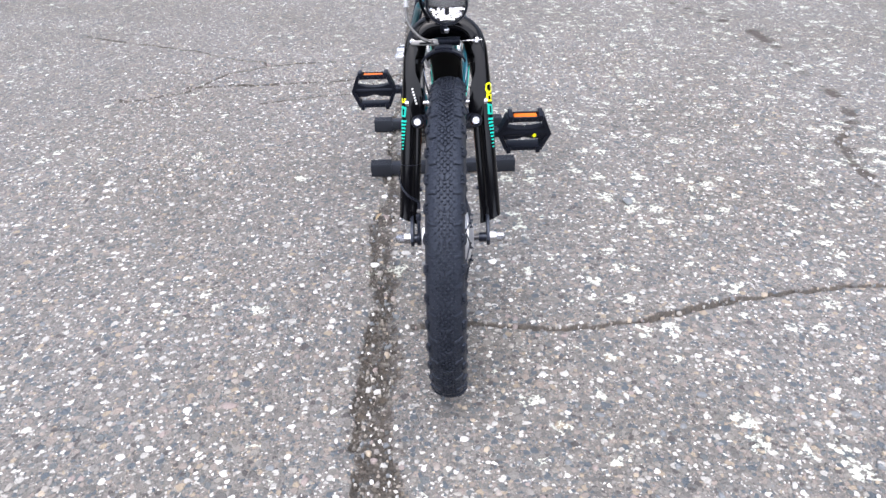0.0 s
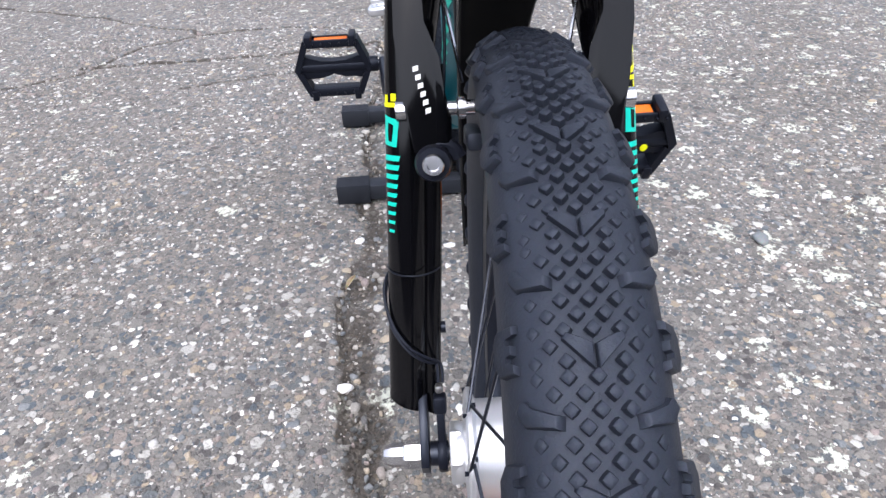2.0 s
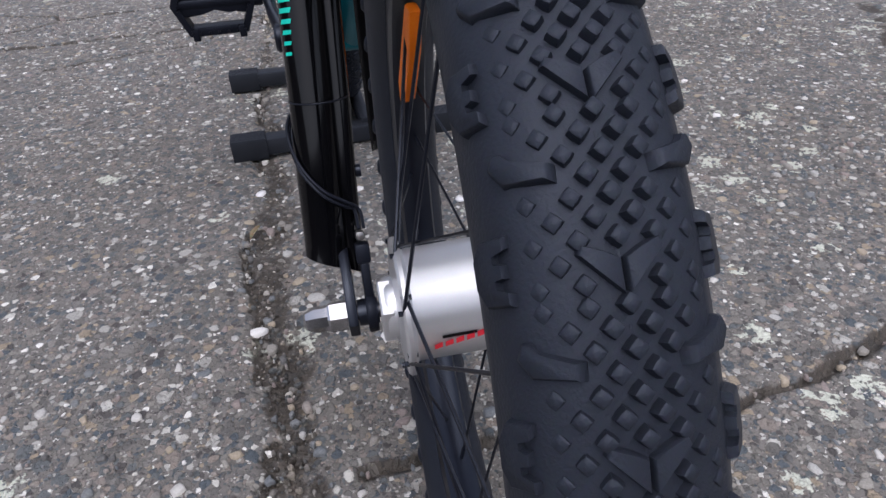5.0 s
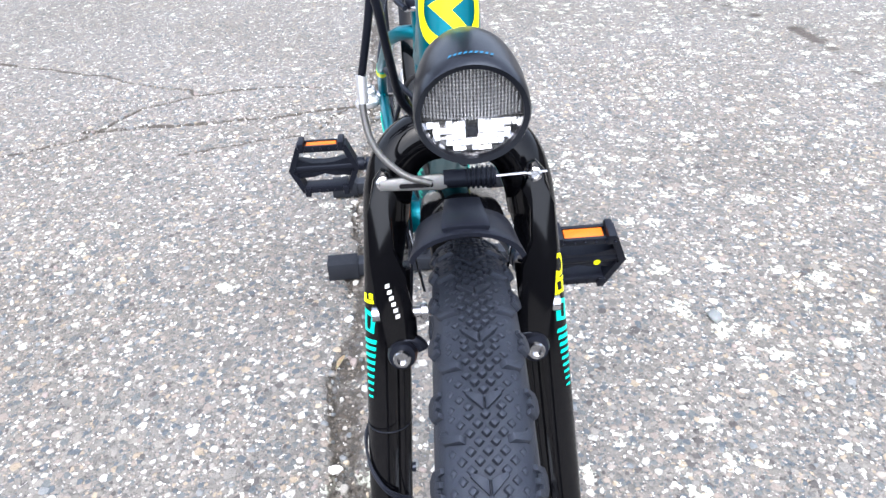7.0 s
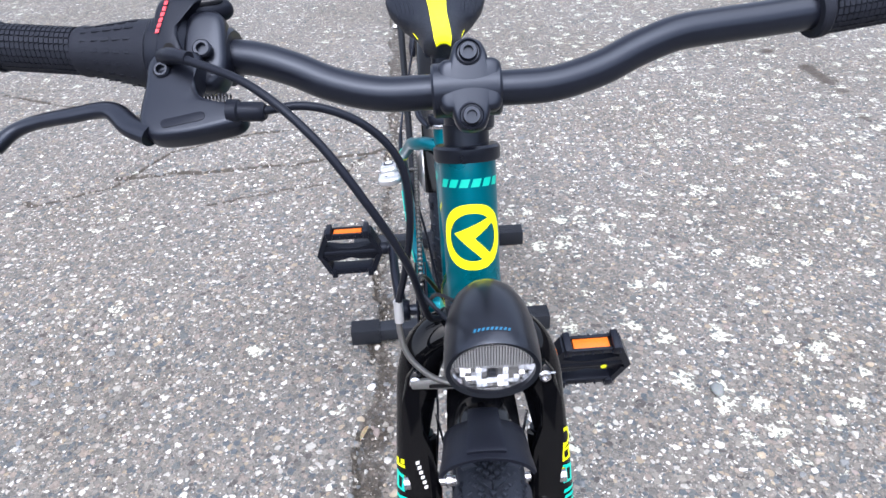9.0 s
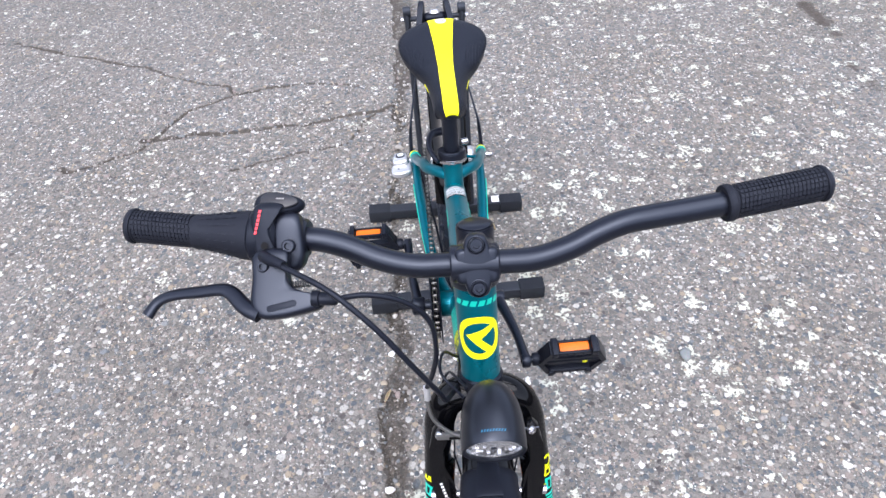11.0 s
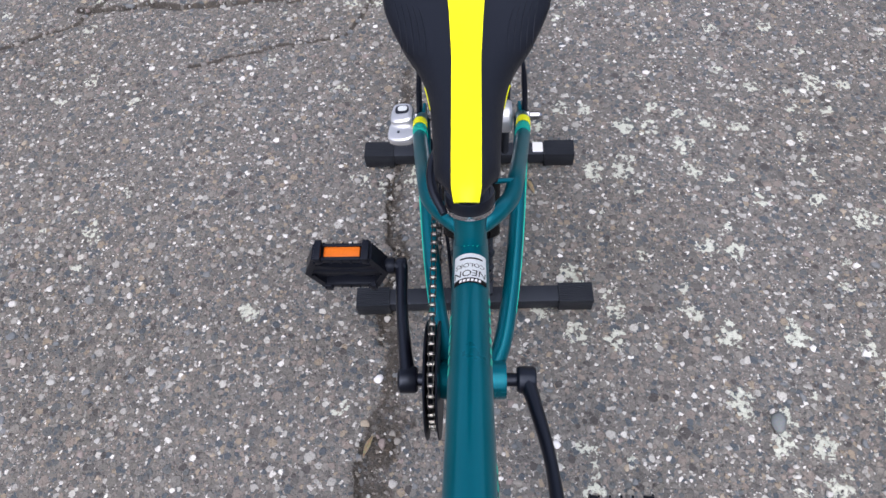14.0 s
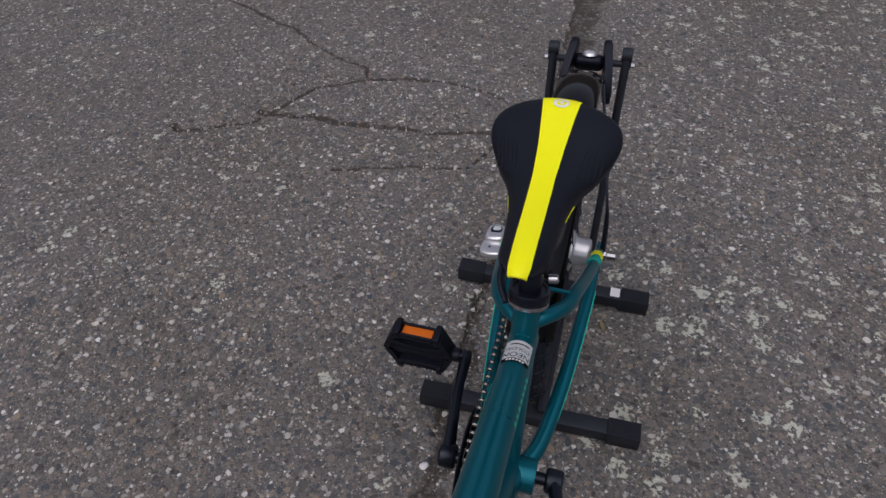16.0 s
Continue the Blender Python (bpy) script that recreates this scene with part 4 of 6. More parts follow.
# wheels
XROT = lambda a, c: Matrix.Translation(c) @ Matrix.Rotation(a, 4, "X") @ Matrix.Translation(-c)
TYRE_SEC = [(-0.0135, 0.2010), (-0.0165, 0.2045), (-0.0215, 0.2120), (-0.0250, 0.2220), (-0.0255, 0.2300), (-0.0235, 0.2385), (-0.0185, 0.2455),
            (-0.0110, 0.2488), (0.0, 0.2497), (0.0110, 0.2488), (0.0185, 0.2455), (0.0235, 0.2385), (0.0255, 0.2300), (0.0250, 0.2220), (0.0215, 0.2120), (0.0165, 0.2045), (0.0135, 0.2010)]
TYRE_SEC = [(x * 1.05, r + 0.0120) for x, r in TYRE_SEC]
RIM_SEC = [(-0.0130, 0.2050), (-0.0138, 0.2060), (-0.0140, 0.1900), (-0.0120, 0.1830), (-0.0060, 0.1790), (0.0060, 0.1790), (0.0120, 0.1830), (0.0140, 0.1900), (0.0138, 0.2060), (0.0130, 0.2050), (0.0100, 0.1980), (-0.0100, 0.1980)]


RIM_SEC = [(x, r + 0.0120) for x, r in RIM_SEC]
ROLL = 0.2640                     # radius over the tread


def hoop(section, c, segs=96, closed=True):
    bm = bmesh.new()
    m = Matrix.Translation(c) @ XAX
    rings = [[bm.verts.new(m @ Vector((r * math.cos(a), r * math.sin(a), x))) for x, r in section] for a in (2 * math.pi * j / segs for j in range(segs))]
    n = len(section)
    for j in range(segs):
        p, q = rings[j], rings[(j + 1) % segs]
        for k in range(n if closed else n - 1):
            bm.faces.new((p[k], p[(k + 1) % n], q[(k + 1) % n], q[k]))
    return bm


def tread_spot(phi):
    """Place (across, radius) and the tilt of the tread at an angle across the tyre."""
    return 0.0245 * math.sin(phi), 0.2385 + 0.0230 * math.cos(phi)


def frustum(bm, m, size, h):
    """A rubber stud: a blunt four-sided pyramid with rounded shoulders."""
    rings = []
    for scale, z in ((1.0, -0.0010), (0.94, h * 0.5), (0.82, h * 0.90), (0.60, h)):
        rings.append([bm.verts.new(m @ Vector((size / 2 * scale * a, size / 2 * scale * b, z))) for a, b in ((1, 0), (0.55, 0.55), (0, 1), (-0.55, 0.55), (-1, 0), (-0.55, -0.55), (0, -1), (0.55, -0.55))])
    for p, q in zip(rings, rings[1:]):
        for j in range(8):
            bm.faces.new((p[j], p[(j + 1) % 8], q[(j + 1) % 8], q[j]))
    bm.faces.new(rings[-1])


def slab(bm, m, outline, h, top=0.85):
    """A rubber block: an outline raised with rounded upper edges."""
    cx, cy = sum(p[0] for p in outline) / len(outline), sum(p[1] for p in outline) / len(outline)
    rings = []
    for scale, z in ((1.06, -0.0016), (1.0, h * 0.5), (top + (1 - top) * 0.55, h * 0.88), (top, h)):
        rings.append([bm.verts.new(m @ Vector((cx + (x - cx) * scale, cy + (y - cy) * scale, z))) for x, y in outline])
    n = len(outline)
    for p, q in zip(rings, rings[1:]):
        for j in range(n):
            bm.faces.new((p[j], p[(j + 1) % n], q[(j + 1) % n], q[j]))
    bm.faces.new(rings[-1])


def on_tread(c, x, arc):
    """Frame on the tread: x across, y round the wheel towards the back at the top, z outwards."""
    phi = math.asin(max(-0.999, min(0.999, x / 0.0245)))
    _, r = tread_spot(phi)
    return Matrix.Translation(c) @ Matrix.Rotation(-arc / ROLL, 4, "X") @ Matrix.Translation((x, 0, r)) @ Matrix.Rotation(phi * 0.8, 4, "Y")


PITCHES = 39
PITCH = 2 * math.pi * ROLL / PITCHES
PHASE = radians(4.3) * ROLL       # how far behind the top the first arrow points


def tread_pattern(c, wheel_tyre, detailed, m_all):
    """Arrow blocks on the middle line, studs in a diamond lattice between them, hooked and notched blocks at the shoulders."""
    studs = bmesh.new()
    for p in range(PITCHES):
        for row in range(9):
            back = (9 - row) * PITCH / 9          # how far the row lies behind the next arrow's tip
            arc = (p + 1) * PITCH + PHASE - row * PITCH / 9 - 0.0018
            for i in range(-4, 5):
                x = 0.0040 * i
                if (i + row) % 2 or (back < 0.0125 and abs(x) < 0.0087 * back / 0.0105 + 0.0030):
                    continue
                if abs(i) > 2 and abs(row * PITCH / 9 - 0.0126) < 0.0052:
                    continue
                frustum(studs, on_tread(c, x, arc), 0.0055, 0.0033)
        rod(studs, on_tread(c, 0, p * PITCH + PHASE + 0.006).translation, on_tread(c, 0, p * PITCH + PHASE + 0.036).translation, 0.00045, 5)
    studs.transform(m_all)
    ob = new("tread_studs", finish(studs, "tread_studs", RUBBER, 40))
    hang(ob, wheel_tyre)
    ob["kind"] = "stuff"
    # the larger blocks, one mesh for each kind
    chev = bmesh.new()
    half = [(0.0003, 0.0), (0.0048, 0.0046), (0.0094, 0.0094), (0.0086, 0.0116), (0.0040, 0.0098), (0.0003, 0.0078)]
    for s in (-1, 1):
        slab(chev, on_tread(c, s * 0.002, PHASE), [(s * x - s * 0.002, y) for x, y in half][::s], 0.0025, 0.88)
    kinds = [("chevron_block", chev)]
    for s in (-1, 1):
        b = bmesh.new()
        claw = [(0.0073, 0.0015), (0.0057, 0.0047), (0.0036, 0.0047), (0.0016, 0.0026), (-0.0073, -0.0002), (-0.0070, -0.0042), (0.0042, -0.0032)]
        slab(b, on_tread(c, s * 0.0158, PHASE - 0.0126), [(s * x, y) for x, y in claw][::s], 0.0050, 0.80)
        kinds.append(("side_block", b))
        b = bmesh.new()
        m = Matrix.Translation(c) @ Matrix.Rotation(-(PHASE + 0.0085) / ROLL, 4, "X") @ Matrix.Translation((s * 0.0236, 0, 0.2505)) @ Matrix.Rotation(s * radians(52), 4, "Y")
        comb = [(0.0050, -0.0035), (0.0026, -0.0076), (-0.0046, -0.0078), (-0.0046, -0.0050), (-0.0010, -0.0040), (-0.0010, -0.0020), (-0.0034, -0.0015),
                (-0.0034, 0.0015), (-0.0010, 0.0020), (-0.0010, 0.0040), (-0.0046, 0.0050), (-0.0046, 0.0078), (0.0026, 0.0076), (0.0050, 0.0035)]
        slab(b, m, [(s * x, y) for x, y in comb][::s], 0.0034, 0.90)
        kinds.append(("shoulder_block", b))
    for name, b in kinds:
        me = finish(b, name, RUBBER, 50)
        for p in range(PITCHES):
            m = m_all @ XROT(-p * PITCH / ROLL, c)
            if detailed:
                shared(name, me, m, wheel_tyre)
        if not detailed:
            joined = bmesh.new()
            for p in range(PITCHES):
                tmp = bmesh.new()
                tmp.from_mesh(me)
                tmp.transform(m_all @ XROT(-p * PITCH / ROLL, c))
                tm = bpy.data.meshes.new("t")
                tmp.to_mesh(tm)
                tmp.free()
                joined.from_mesh(tm)
                bpy.data.meshes.remove(tm)
            ob = new(name + "s", finish(joined, name, RUBBER, 30))
            hang(ob, wheel_tyre)
            ob["kind"] = "stuff"


def spokes(c, wheel, m_all, flange_x, flange_r, count=7):
    """Crossed black spokes: four kinds (side and lean), each repeated round the hub."""
    for s in (-1, 1):
        for lean in (-1, 1):
            bm = bmesh.new()
            a = Vector((s * (flange_x + 0.0012 * lean), 0, flange_r))
            t = lean * radians(50)
            b = Vector((s * 0.003, 0.191 * math.sin(t), 0.191 * math.cos(t)))
            rod(bm, c + a, c + b, 0.0011, 6)
            rod(bm, c + b * 0.93 + a * 0.07, c + b, 0.0017, 6)
            rod(bm, c + a + Vector((-s * 0.003, 0, 0)), c + a + Vector((s * 0.003, 0, 0)), 0.0016, 6)
            me = finish(bm, "spoke", SATIN)
            for k in range(count):
                shared("spoke", me, m_all @ XROT(2 * math.pi * (k + 0.25 * (s + 1) + 0.12 * lean) / count, c), wheel)


# front wheel
WHEEL = STEER @ Matrix.Translation(AXLE_F) @ Matrix.Rotation(radians(-0.8), 4, "Z") @ Matrix.Rotation(radians(0.8), 4, "Y") @ Matrix.Translation(-AXLE_F)   # the wheel sits a touch askew
front_wheel = part("front_wheel", hoop(RIM_SEC, AXLE_F), SATIN, bike, "front wheel with a black rim", WHEEL)
front_tyre = part("front_tyre", hoop(TYRE_SEC, AXLE_F, 120), RUBBER, bike, "black knobbly front tyre", WHEEL)
tread_pattern(AXLE_F, front_tyre, True, WHEEL)
HUB = [(0, -0.0460), (0.012, -0.0460), (0.0185, -0.0440), (0.0195, -0.0420), (0.0195, -0.0385), (0.030, -0.0378), (0.0405, -0.0365), (0.0420, -0.0350), (0.0420, -0.0325), (0.0400, -0.0315), (0.0345, -0.0300), (0.0340, -0.0285),
       (0.0345, 0.0130), (0.0338, 0.0140), (0.0350, 0.0150), (0.0352, 0.0250), (0.0385, 0.0275), (0.0420, 0.0290), (0.0420, 0.0310), (0.0385, 0.0325), (0.024, 0.0350), (0.016, 0.0400), (0, 0.0400)]
hub = part("front_hub", lathe(bmesh.new(), HUB, Matrix.Translation(AXLE_F) @ XAX, 48), ALU, front_wheel, "silver hub dynamo", True, 30)
hm = on_tube(AXLE_F, (1, 0, 0), (0, -0.97, -0.22), 0.0345)
part("hub_print", print_on([bar(-0.003 - 0.0012 * k, -0.002 + 0.0062 * (k - 2), 0.0042, 0.0046, -0.3) for k in range(5)], lambda u, v: hm(u, v - 0.004), 0.003), RED, front_wheel, "red bars of a maker's mark", True)
part("hub_small_print", print_on([bar(-0.0095, 0.0, 0.0022, 0.020)], lambda u, v: hm(u, v - 0.006), 0.003), INK, front_wheel, "", True)
part("cone_nut", lathe(bmesh.new(), [(0, 0), (0.0195, 0), (0.0205, 0.001), (0.0205, 0.007), (0.0195, 0.008), (0, 0.008)], Matrix.Translation(AXLE_F + Vector((-0.0475, 0, 0))) @ XAX, 6), ALU, front_wheel, "", True, 20)
spokes(AXLE_F, front_wheel, WHEEL, 0.0345, 0.0395)
for s, ang in ((-0.1, 52), (0.1, 232)):
    # orange reflector clipped between the spokes near the rim
    bm = bmesh.new()
    m = XROT(radians(-ang), AXLE_F) @ Matrix.Translation(AXLE_F + Vector((s * 0.010, 0, 0.168))) @ Matrix.Rotation(radians(90), 4, "Y") @ Matrix.Rotation(radians(8), 4, "Z")
    plate(bm, [(-0.010, -0.054), (0.004, -0.068), (0.014, -0.034), (0.016, 0.034), (0.004, 0.068), (-0.010, 0.054)], 0.0085, m, 0.0025)
    part("wheel_reflector", bm, BRIGHTORANGE, front_wheel, "orange spoke reflector", True)
for s in (-1, 1):
    bm = lathe(bmesh.new(), [(0, 0.002), (0.0048, 0.002), (0.0048, 0.066), (0, 0.066)], Matrix.Translation(AXLE_F) @ Matrix.Rotation(radians(s * 90), 4, "Y"), 12)
    part("axle", bm, DARKSTEEL, front_wheel, "", True)
    bm = lathe(bmesh.new(), [(0, 0), (0.0095, 0), (0.0095, 0.010), (0.0085, 0.0115), (0, 0.0115)], Matrix.Translation(AXLE_F + Vector((s * 0.0670, 0, 0))) @ Matrix.Rotation(radians(s * 90), 4, "Y"), 6)
    lathe(bm, [(0.0078, 0.011), (0.0078, 0.019), (0.0055, 0.0245), (0.003, 0.026), (0, 0.026)], Matrix.Translation(AXLE_F + Vector((s * 0.0670, 0, 0))) @ Matrix.Rotation(radians(s * 90), 4, "Y"), 8)
    part("axle_nut", bm, STEEL, front_wheel, "bright domed steel nut", True, 25)
    bm = lathe(bmesh.new(), [(0.005, 0), (0.0080, 0), (0.0084, 0.002), (0.0080, 0.012), (0.005, 0.012)], Matrix.Translation(AXLE_F + Vector((s * 0.0485, 0, 0))) @ Matrix.Rotation(radians(s * 90), 4, "Y"), 20)
    part("lock_nut", bm, SATIN, front_wheel, "", True)

# rear wheel
rear_wheel = part("rear_wheel", hoop(RIM_SEC, AXLE_R), SATIN, bike, "rear wheel with a black rim")
rear_tyre = part("rear_tyre", hoop(TYRE_SEC, AXLE_R, 96), RUBBER, bike, "black knobbly rear tyre")
tread_pattern(AXLE_R, rear_tyre, False, Matrix())
RHUB = [(0, -0.052), (0.020, -0.052), (0.024, -0.045), (0.036, -0.040), (0.046, -0.036), (0.046, -0.032), (0.036, -0.029), (0.030, 0.020), (0.033, 0.024), (0.037, 0.027), (0.037, 0.030), (0.026, 0.033), (0.0245, 0.036), (0.0245, 0.056), (0.022, 0.060), (0.010, 0.062), (0, 0.062)]
part("rear_hub", lathe(bmesh.new(), RHUB, Matrix.Translation(AXLE_R) @ XAX, 40), ALU, rear_wheel, "silver gear hub", False, 30)
spokes(AXLE_R, rear_wheel, Matrix(), 0.0285, 0.035)
for s in (-1, 1):
    bm = lathe(bmesh.new(), [(0, 0), (0.0095, 0), (0.0095, 0.010), (0.008, 0.012), (0.0068, 0.012), (0.0068, 0.026), (0.004, 0.030), (0, 0.030)],
               Matrix.Translation(AXLE_R + Vector((s * 0.076, 0, 0))) @ Matrix.Rotation(radians(s * 90), 4, "Y"), 8)
    part("axle_nut", bm, STEEL, rear_wheel, "bright steel nut", False, 25)
    bm = lathe(bmesh.new(), [(0, 0), (0.005, 0), (0.005, 0.08), (0, 0.08)], Matrix.Translation(AXLE_R) @ Matrix.Rotation(radians(s * 90), 4, "Y"), 10)
    part("axle", bm, DARKSTEEL, rear_wheel)
# the silver shift box on the axle
tip = pose(-0.104, 1.806, 0.300, 0, -6, 0)
bm = pillow(bmesh.new(), closed_line([(-0.023, -0.026), (-0.008, -0.034), (0.012, -0.033), (0.022, -0.024), (0.023, -0.006), (0.016, 0.006), (-0.017, 0.006), (-0.0235, -0.006)], 4), 0.016, tip @ Matrix.Translation((0, 0, -0.004)), 0.006, 4, 0.001)
shift_box = part("shift_box", bm, SILVERP, bike, "silver gear-shift housing on the rear axle")
bm = pillow(bmesh.new(), closed_line([(-0.017, -0.004), (0.012, -0.006), (0.017, 0.004), (0.016, 0.024), (0.009, 0.032), (-0.009, 0.033), (-0.017, 0.026)], 4), 0.026, tip @ Matrix.Translation((0, 0, 0.002)), 0.007, 4, 0.001)
part("shift_box_head", bm, SILVERP, shift_box)
part("shift_box_window", plate(bmesh.new(), rounded(0.021, 0.016, 0.006), 0.004, tip @ Matrix.Translation((0, 0.016, 0.0150)), 0.001), SATIN, shift_box, "dark rim of the window")
part("window_pane", plate(bmesh.new(), rounded(0.014, 0.010, 0.004), 0.004, tip @ Matrix.Translation((0.001, 0.017, 0.0160)), 0.0008), STICKER, shift_box, "pale window pane")
part("shift_box_screw", lathe(bmesh.new(), [(0, 0.0012), (0.0022, 0.001), (0.0024, 0)], tip @ Matrix.Translation((-0.006, -0.018, 0.0045)), 12), SATIN, shift_box)


def guard_section(half, n=8):
    outer = [(half * math.sin(a), -0.016 * (1 - math.cos(a))) for a in np.linspace(-1.35, 1.35, n * 2 + 1)]
    inner = [(x * 0.94, r - 0.0018) for x, r in outer[::-1]]
    return outer + inner


def mudguard(c, radius, a0, a1, half, segs=36):
    bm = bmesh.new()
    sec = guard_section(half)
    rings = []
    for k in range(segs + 1):
        a = radians(a0 + (a1 - a0) * k / segs)
        rings.append([bm.verts.new(c + Vector((x, (radius + r) * math.cos(a), (radius + r) * math.sin(a)))) for x, r in sec])
    n = len(sec)
    for p, q in zip(rings, rings[1:]):
        for j in range(n):
            bm.faces.new((p[j], p[(j + 1) % n], q[(j + 1) % n], q[j]))
    bm.faces.new(rings[0])
    bm.faces.new(rings[-1])
    return bm


rear_guard = part("rear_mudguard", mudguard(AXLE_R, 0.301, 46, 160, 0.034), GLOSS, bike, "glossy black rear mudguard")
for s in (-1, 1):
    a = radians(52)
    end = AXLE_R + Vector((s * 0.033, 0.283 * math.cos(a), 0.283 * math.sin(a)))
    part("mudguard_stay", tube(bmesh.new(), spline([AXLE_R + Vector((s * 0.080, 0, 0.004)), AXLE_R + Vector((s * 0.0775, 0.022, 0.055)), AXLE_R + Vector((s * 0.070, 0.045, 0.100)), end]), [0.0048, 0.0046, 0.0042, 0.0026, 0.0024, 0.0024], 8), SATIN, rear_guard)
front_guard = part("front_mudguard", mudguard(AXLE_F, 0.309, -8, 84, 0.0275), GLOSS, bike, "glossy black front mudguard", True)
# black sheet under the guard stands in for the shade inside it
part("guard_shade", mudguard(AXLE_F, 0.3068, -6, 84, 0.0262), INK, front_guard, "matt black sheet standing in for shade inside the guard", True)


def guard_tip(c, stations):
    """A moulded piece on the mudguard's end; stations: (angle, half width, radius, arch)."""
    bm = bmesh.new()
    rings = []
    for a, half, radius, arch in stations:
        a = radians(a)
        top = [(half * math.sin(q), -arch * (1 - math.cos(q))) for q in np.linspace(-1.35, 1.35, 15)]
        sec = top + [(x * 0.93, r - 0.0024) for x, r in top[::-1]]
        rings.append([bm.verts.new(c + Vector((x, (radius + r) * math.cos(a), (radius + r) * math.sin(a)))) for x, r in sec])
    n = len(rings[0])
    for p, q in zip(rings, rings[1:]):
        for j in range(n):
            bm.faces.new((p[j], p[(j + 1) % n], q[(j + 1) % n], q[j]))
    bm.faces.new(rings[0])
    bm.faces.new(rings[-1])
    return bm


part("mudguard_tip", guard_tip(AXLE_F, [(81.0, 0.0292, 0.3102, 0.0165), (81.2, 0.0296, 0.3110, 0.0165), (83.5, 0.0305, 0.3116, 0.0175), (86.0, 0.0318, 0.3128, 0.0190), (88.2, 0.0336, 0.3146, 0.0210), (88.5, 0.0337, 0.3142, 0.0210)]), PLASTIC, front_guard, "matt black flared plastic tip", True)
part("tip_pad", guard_tip(AXLE_F, [(79.4, 0.0105, 0.3100, 0.0012), (79.6, 0.0108, 0.3138, 0.0012), (79.9, 0.0110, 0.3146, 0.0012), (84.0, 0.0125, 0.3158, 0.0014), (87.2, 0.0138, 0.3168, 0.0016), (87.6, 0.0138, 0.3160, 0.0016)]), PLASTIC, front_guard, "raised pad on the tip", True)

# fork
def leg_x(z):
    return float(np.interp(z, [0.278, 0.30, 0.36, 0.445, 0.515], [0.0690, 0.0680, 0.0635, 0.0580, 0.0525]))


def slant_end(bm, s):
    """Cuts the foot of a leg on the slant."""
    for v in bm.verts:
        if v.co.z < 0.2795:
            v.co.z += s * (v.co.x - s * 0.069) * 0.45


fork = part("fork", tube(bmesh.new(), spline([fk(-0.0525, 0, 0.515), fk(-0.0495, 0, 0.535), fk(-0.041, 0, 0.555), fk(-0.024, 0, 0.567), fk(0, 0, 0.570),
                                                 fk(0.024, 0, 0.567), fk(0.041, 0, 0.555), fk(0.0495, 0, 0.535), fk(0.0525, 0, 0.515)]), [0.0172, 0.018, 0.019, 0.018, 0.0172], 24), GLOSS, bike, "glossy black fork", True)
for s in (-1, 1):
    heights = (0.515, 0.48, 0.445, 0.40, 0.36, 0.32, 0.285, 0.272)
    bm = tube(bmesh.new(), [fk(s * (leg_x(z) + 0.0033 * min(1, (0.52 - z) / 0.035)), 0, z) for z in heights], [0.0166, 0.0141, 0.0139, 0.0139, 0.0139, 0.0139, 0.0139, 0.0139], 24)
    slant_end(bm, s)
    part("fork_leg", bm, GLOSS, fork, "", True)
    bm = tube(bmesh.new(), [fk(s * (leg_x(z) - 0.0112), 0.0035, z) for z in heights[1:]], 0.0062, 14)
    slant_end(bm, s)
    part("leg_rib", bm, GLOSS, fork, "slim glossy rib along the leg", True)
    bm = tube(bmesh.new(), [fk(s * (leg_x(z) - 0.0045), -0.002, z) for z in heights[1:]], 0.0098, 14)
    slant_end(bm, s)
    part("leg_web", bm, SATIN, fork, "", True)
    out = [(0.020, 0.032), (0.037, 0.032), (0.030, 0.012), (0.0115, -0.006), (0.003, -0.0125), (-0.007, -0.0115), (-0.0115, 0.0), (-0.006, 0.011)]
    m = Matrix.Translation(AXLE_F + Vector((s * 0.0640, 0, 0))) @ Matrix(((0, 0, 1, 0), (1, 0, 0, 0), (0, 1, 0, 0), (0, 0, 0, 1)))
    part("fork_end", plate(bmesh.new(), out, 0.006, m, 0.001), SATIN, fork, "", True)
    bm = rod(bmesh.new(), fk(s * 0.052, 0, 0.322), fk(s * 0.046, 0, 0.322), 0.004)
    part("eyelet", bm, SATIN, fork, "", True)
    # prints on the leg
    lo, hi = fk(s * leg_x(0.36), 0, 0.36), fk(s * leg_x(0.46), 0, 0.46)
    tube_map = on_tube(lo + Vector((s * 0.0033, 0, 0)), hi - lo, (s * 0.70, -0.7, 0), 0.0139)
    lm = lambda u, v, f=tube_map: f(u * 0.95, 0.074 + v * 0.72)
    stripes = [bar(0, -0.001 - 0.0078 * k, 0.014 - 0.0011 * k, 0.0046 - 0.00025 * k, 0.25) for k in range(9)]
    block = [(-0.007, 0.010), (0.005, 0.008), (0.007, 0.030), (-0.006, 0.034)]
    slot = [(-0.002, 0.013), (0.0015, 0.012), (0.003, 0.026), (-0.002, 0.028)]
    part("fork_mint_print", print_on(stripes + [(block, slot)], lm, 0.003), MINT, fork, "mint stripes and block", True)
    ys = [bar(-0.001, 0.042, 0.013, 0.0035), bar(-0.004, 0.047, 0.004, 0.006), bar(0.003, 0.048, 0.004, 0.006)]
    if s > 0:
        ys = [bar(-0.001, 0.040, 0.013, 0.0035), bar(-0.0055, 0.046, 0.004, 0.010), bar(0.0035, 0.046, 0.003, 0.008), bar(0.0, 0.0525, 0.014, 0.0035, 0.2), bar(-0.003, 0.058, 0.006, 0.006, 0.2),
              ([(x, y + 0.068) for x, y in oval(0.018, 0.024, 20)], [(x, y + 0.068) for x, y in oval(0.010, 0.015, 20)])]
    part("fork_yellow_print", print_on(ys, lm, 0.003), YELLOW, fork, "neon yellow bars", True)
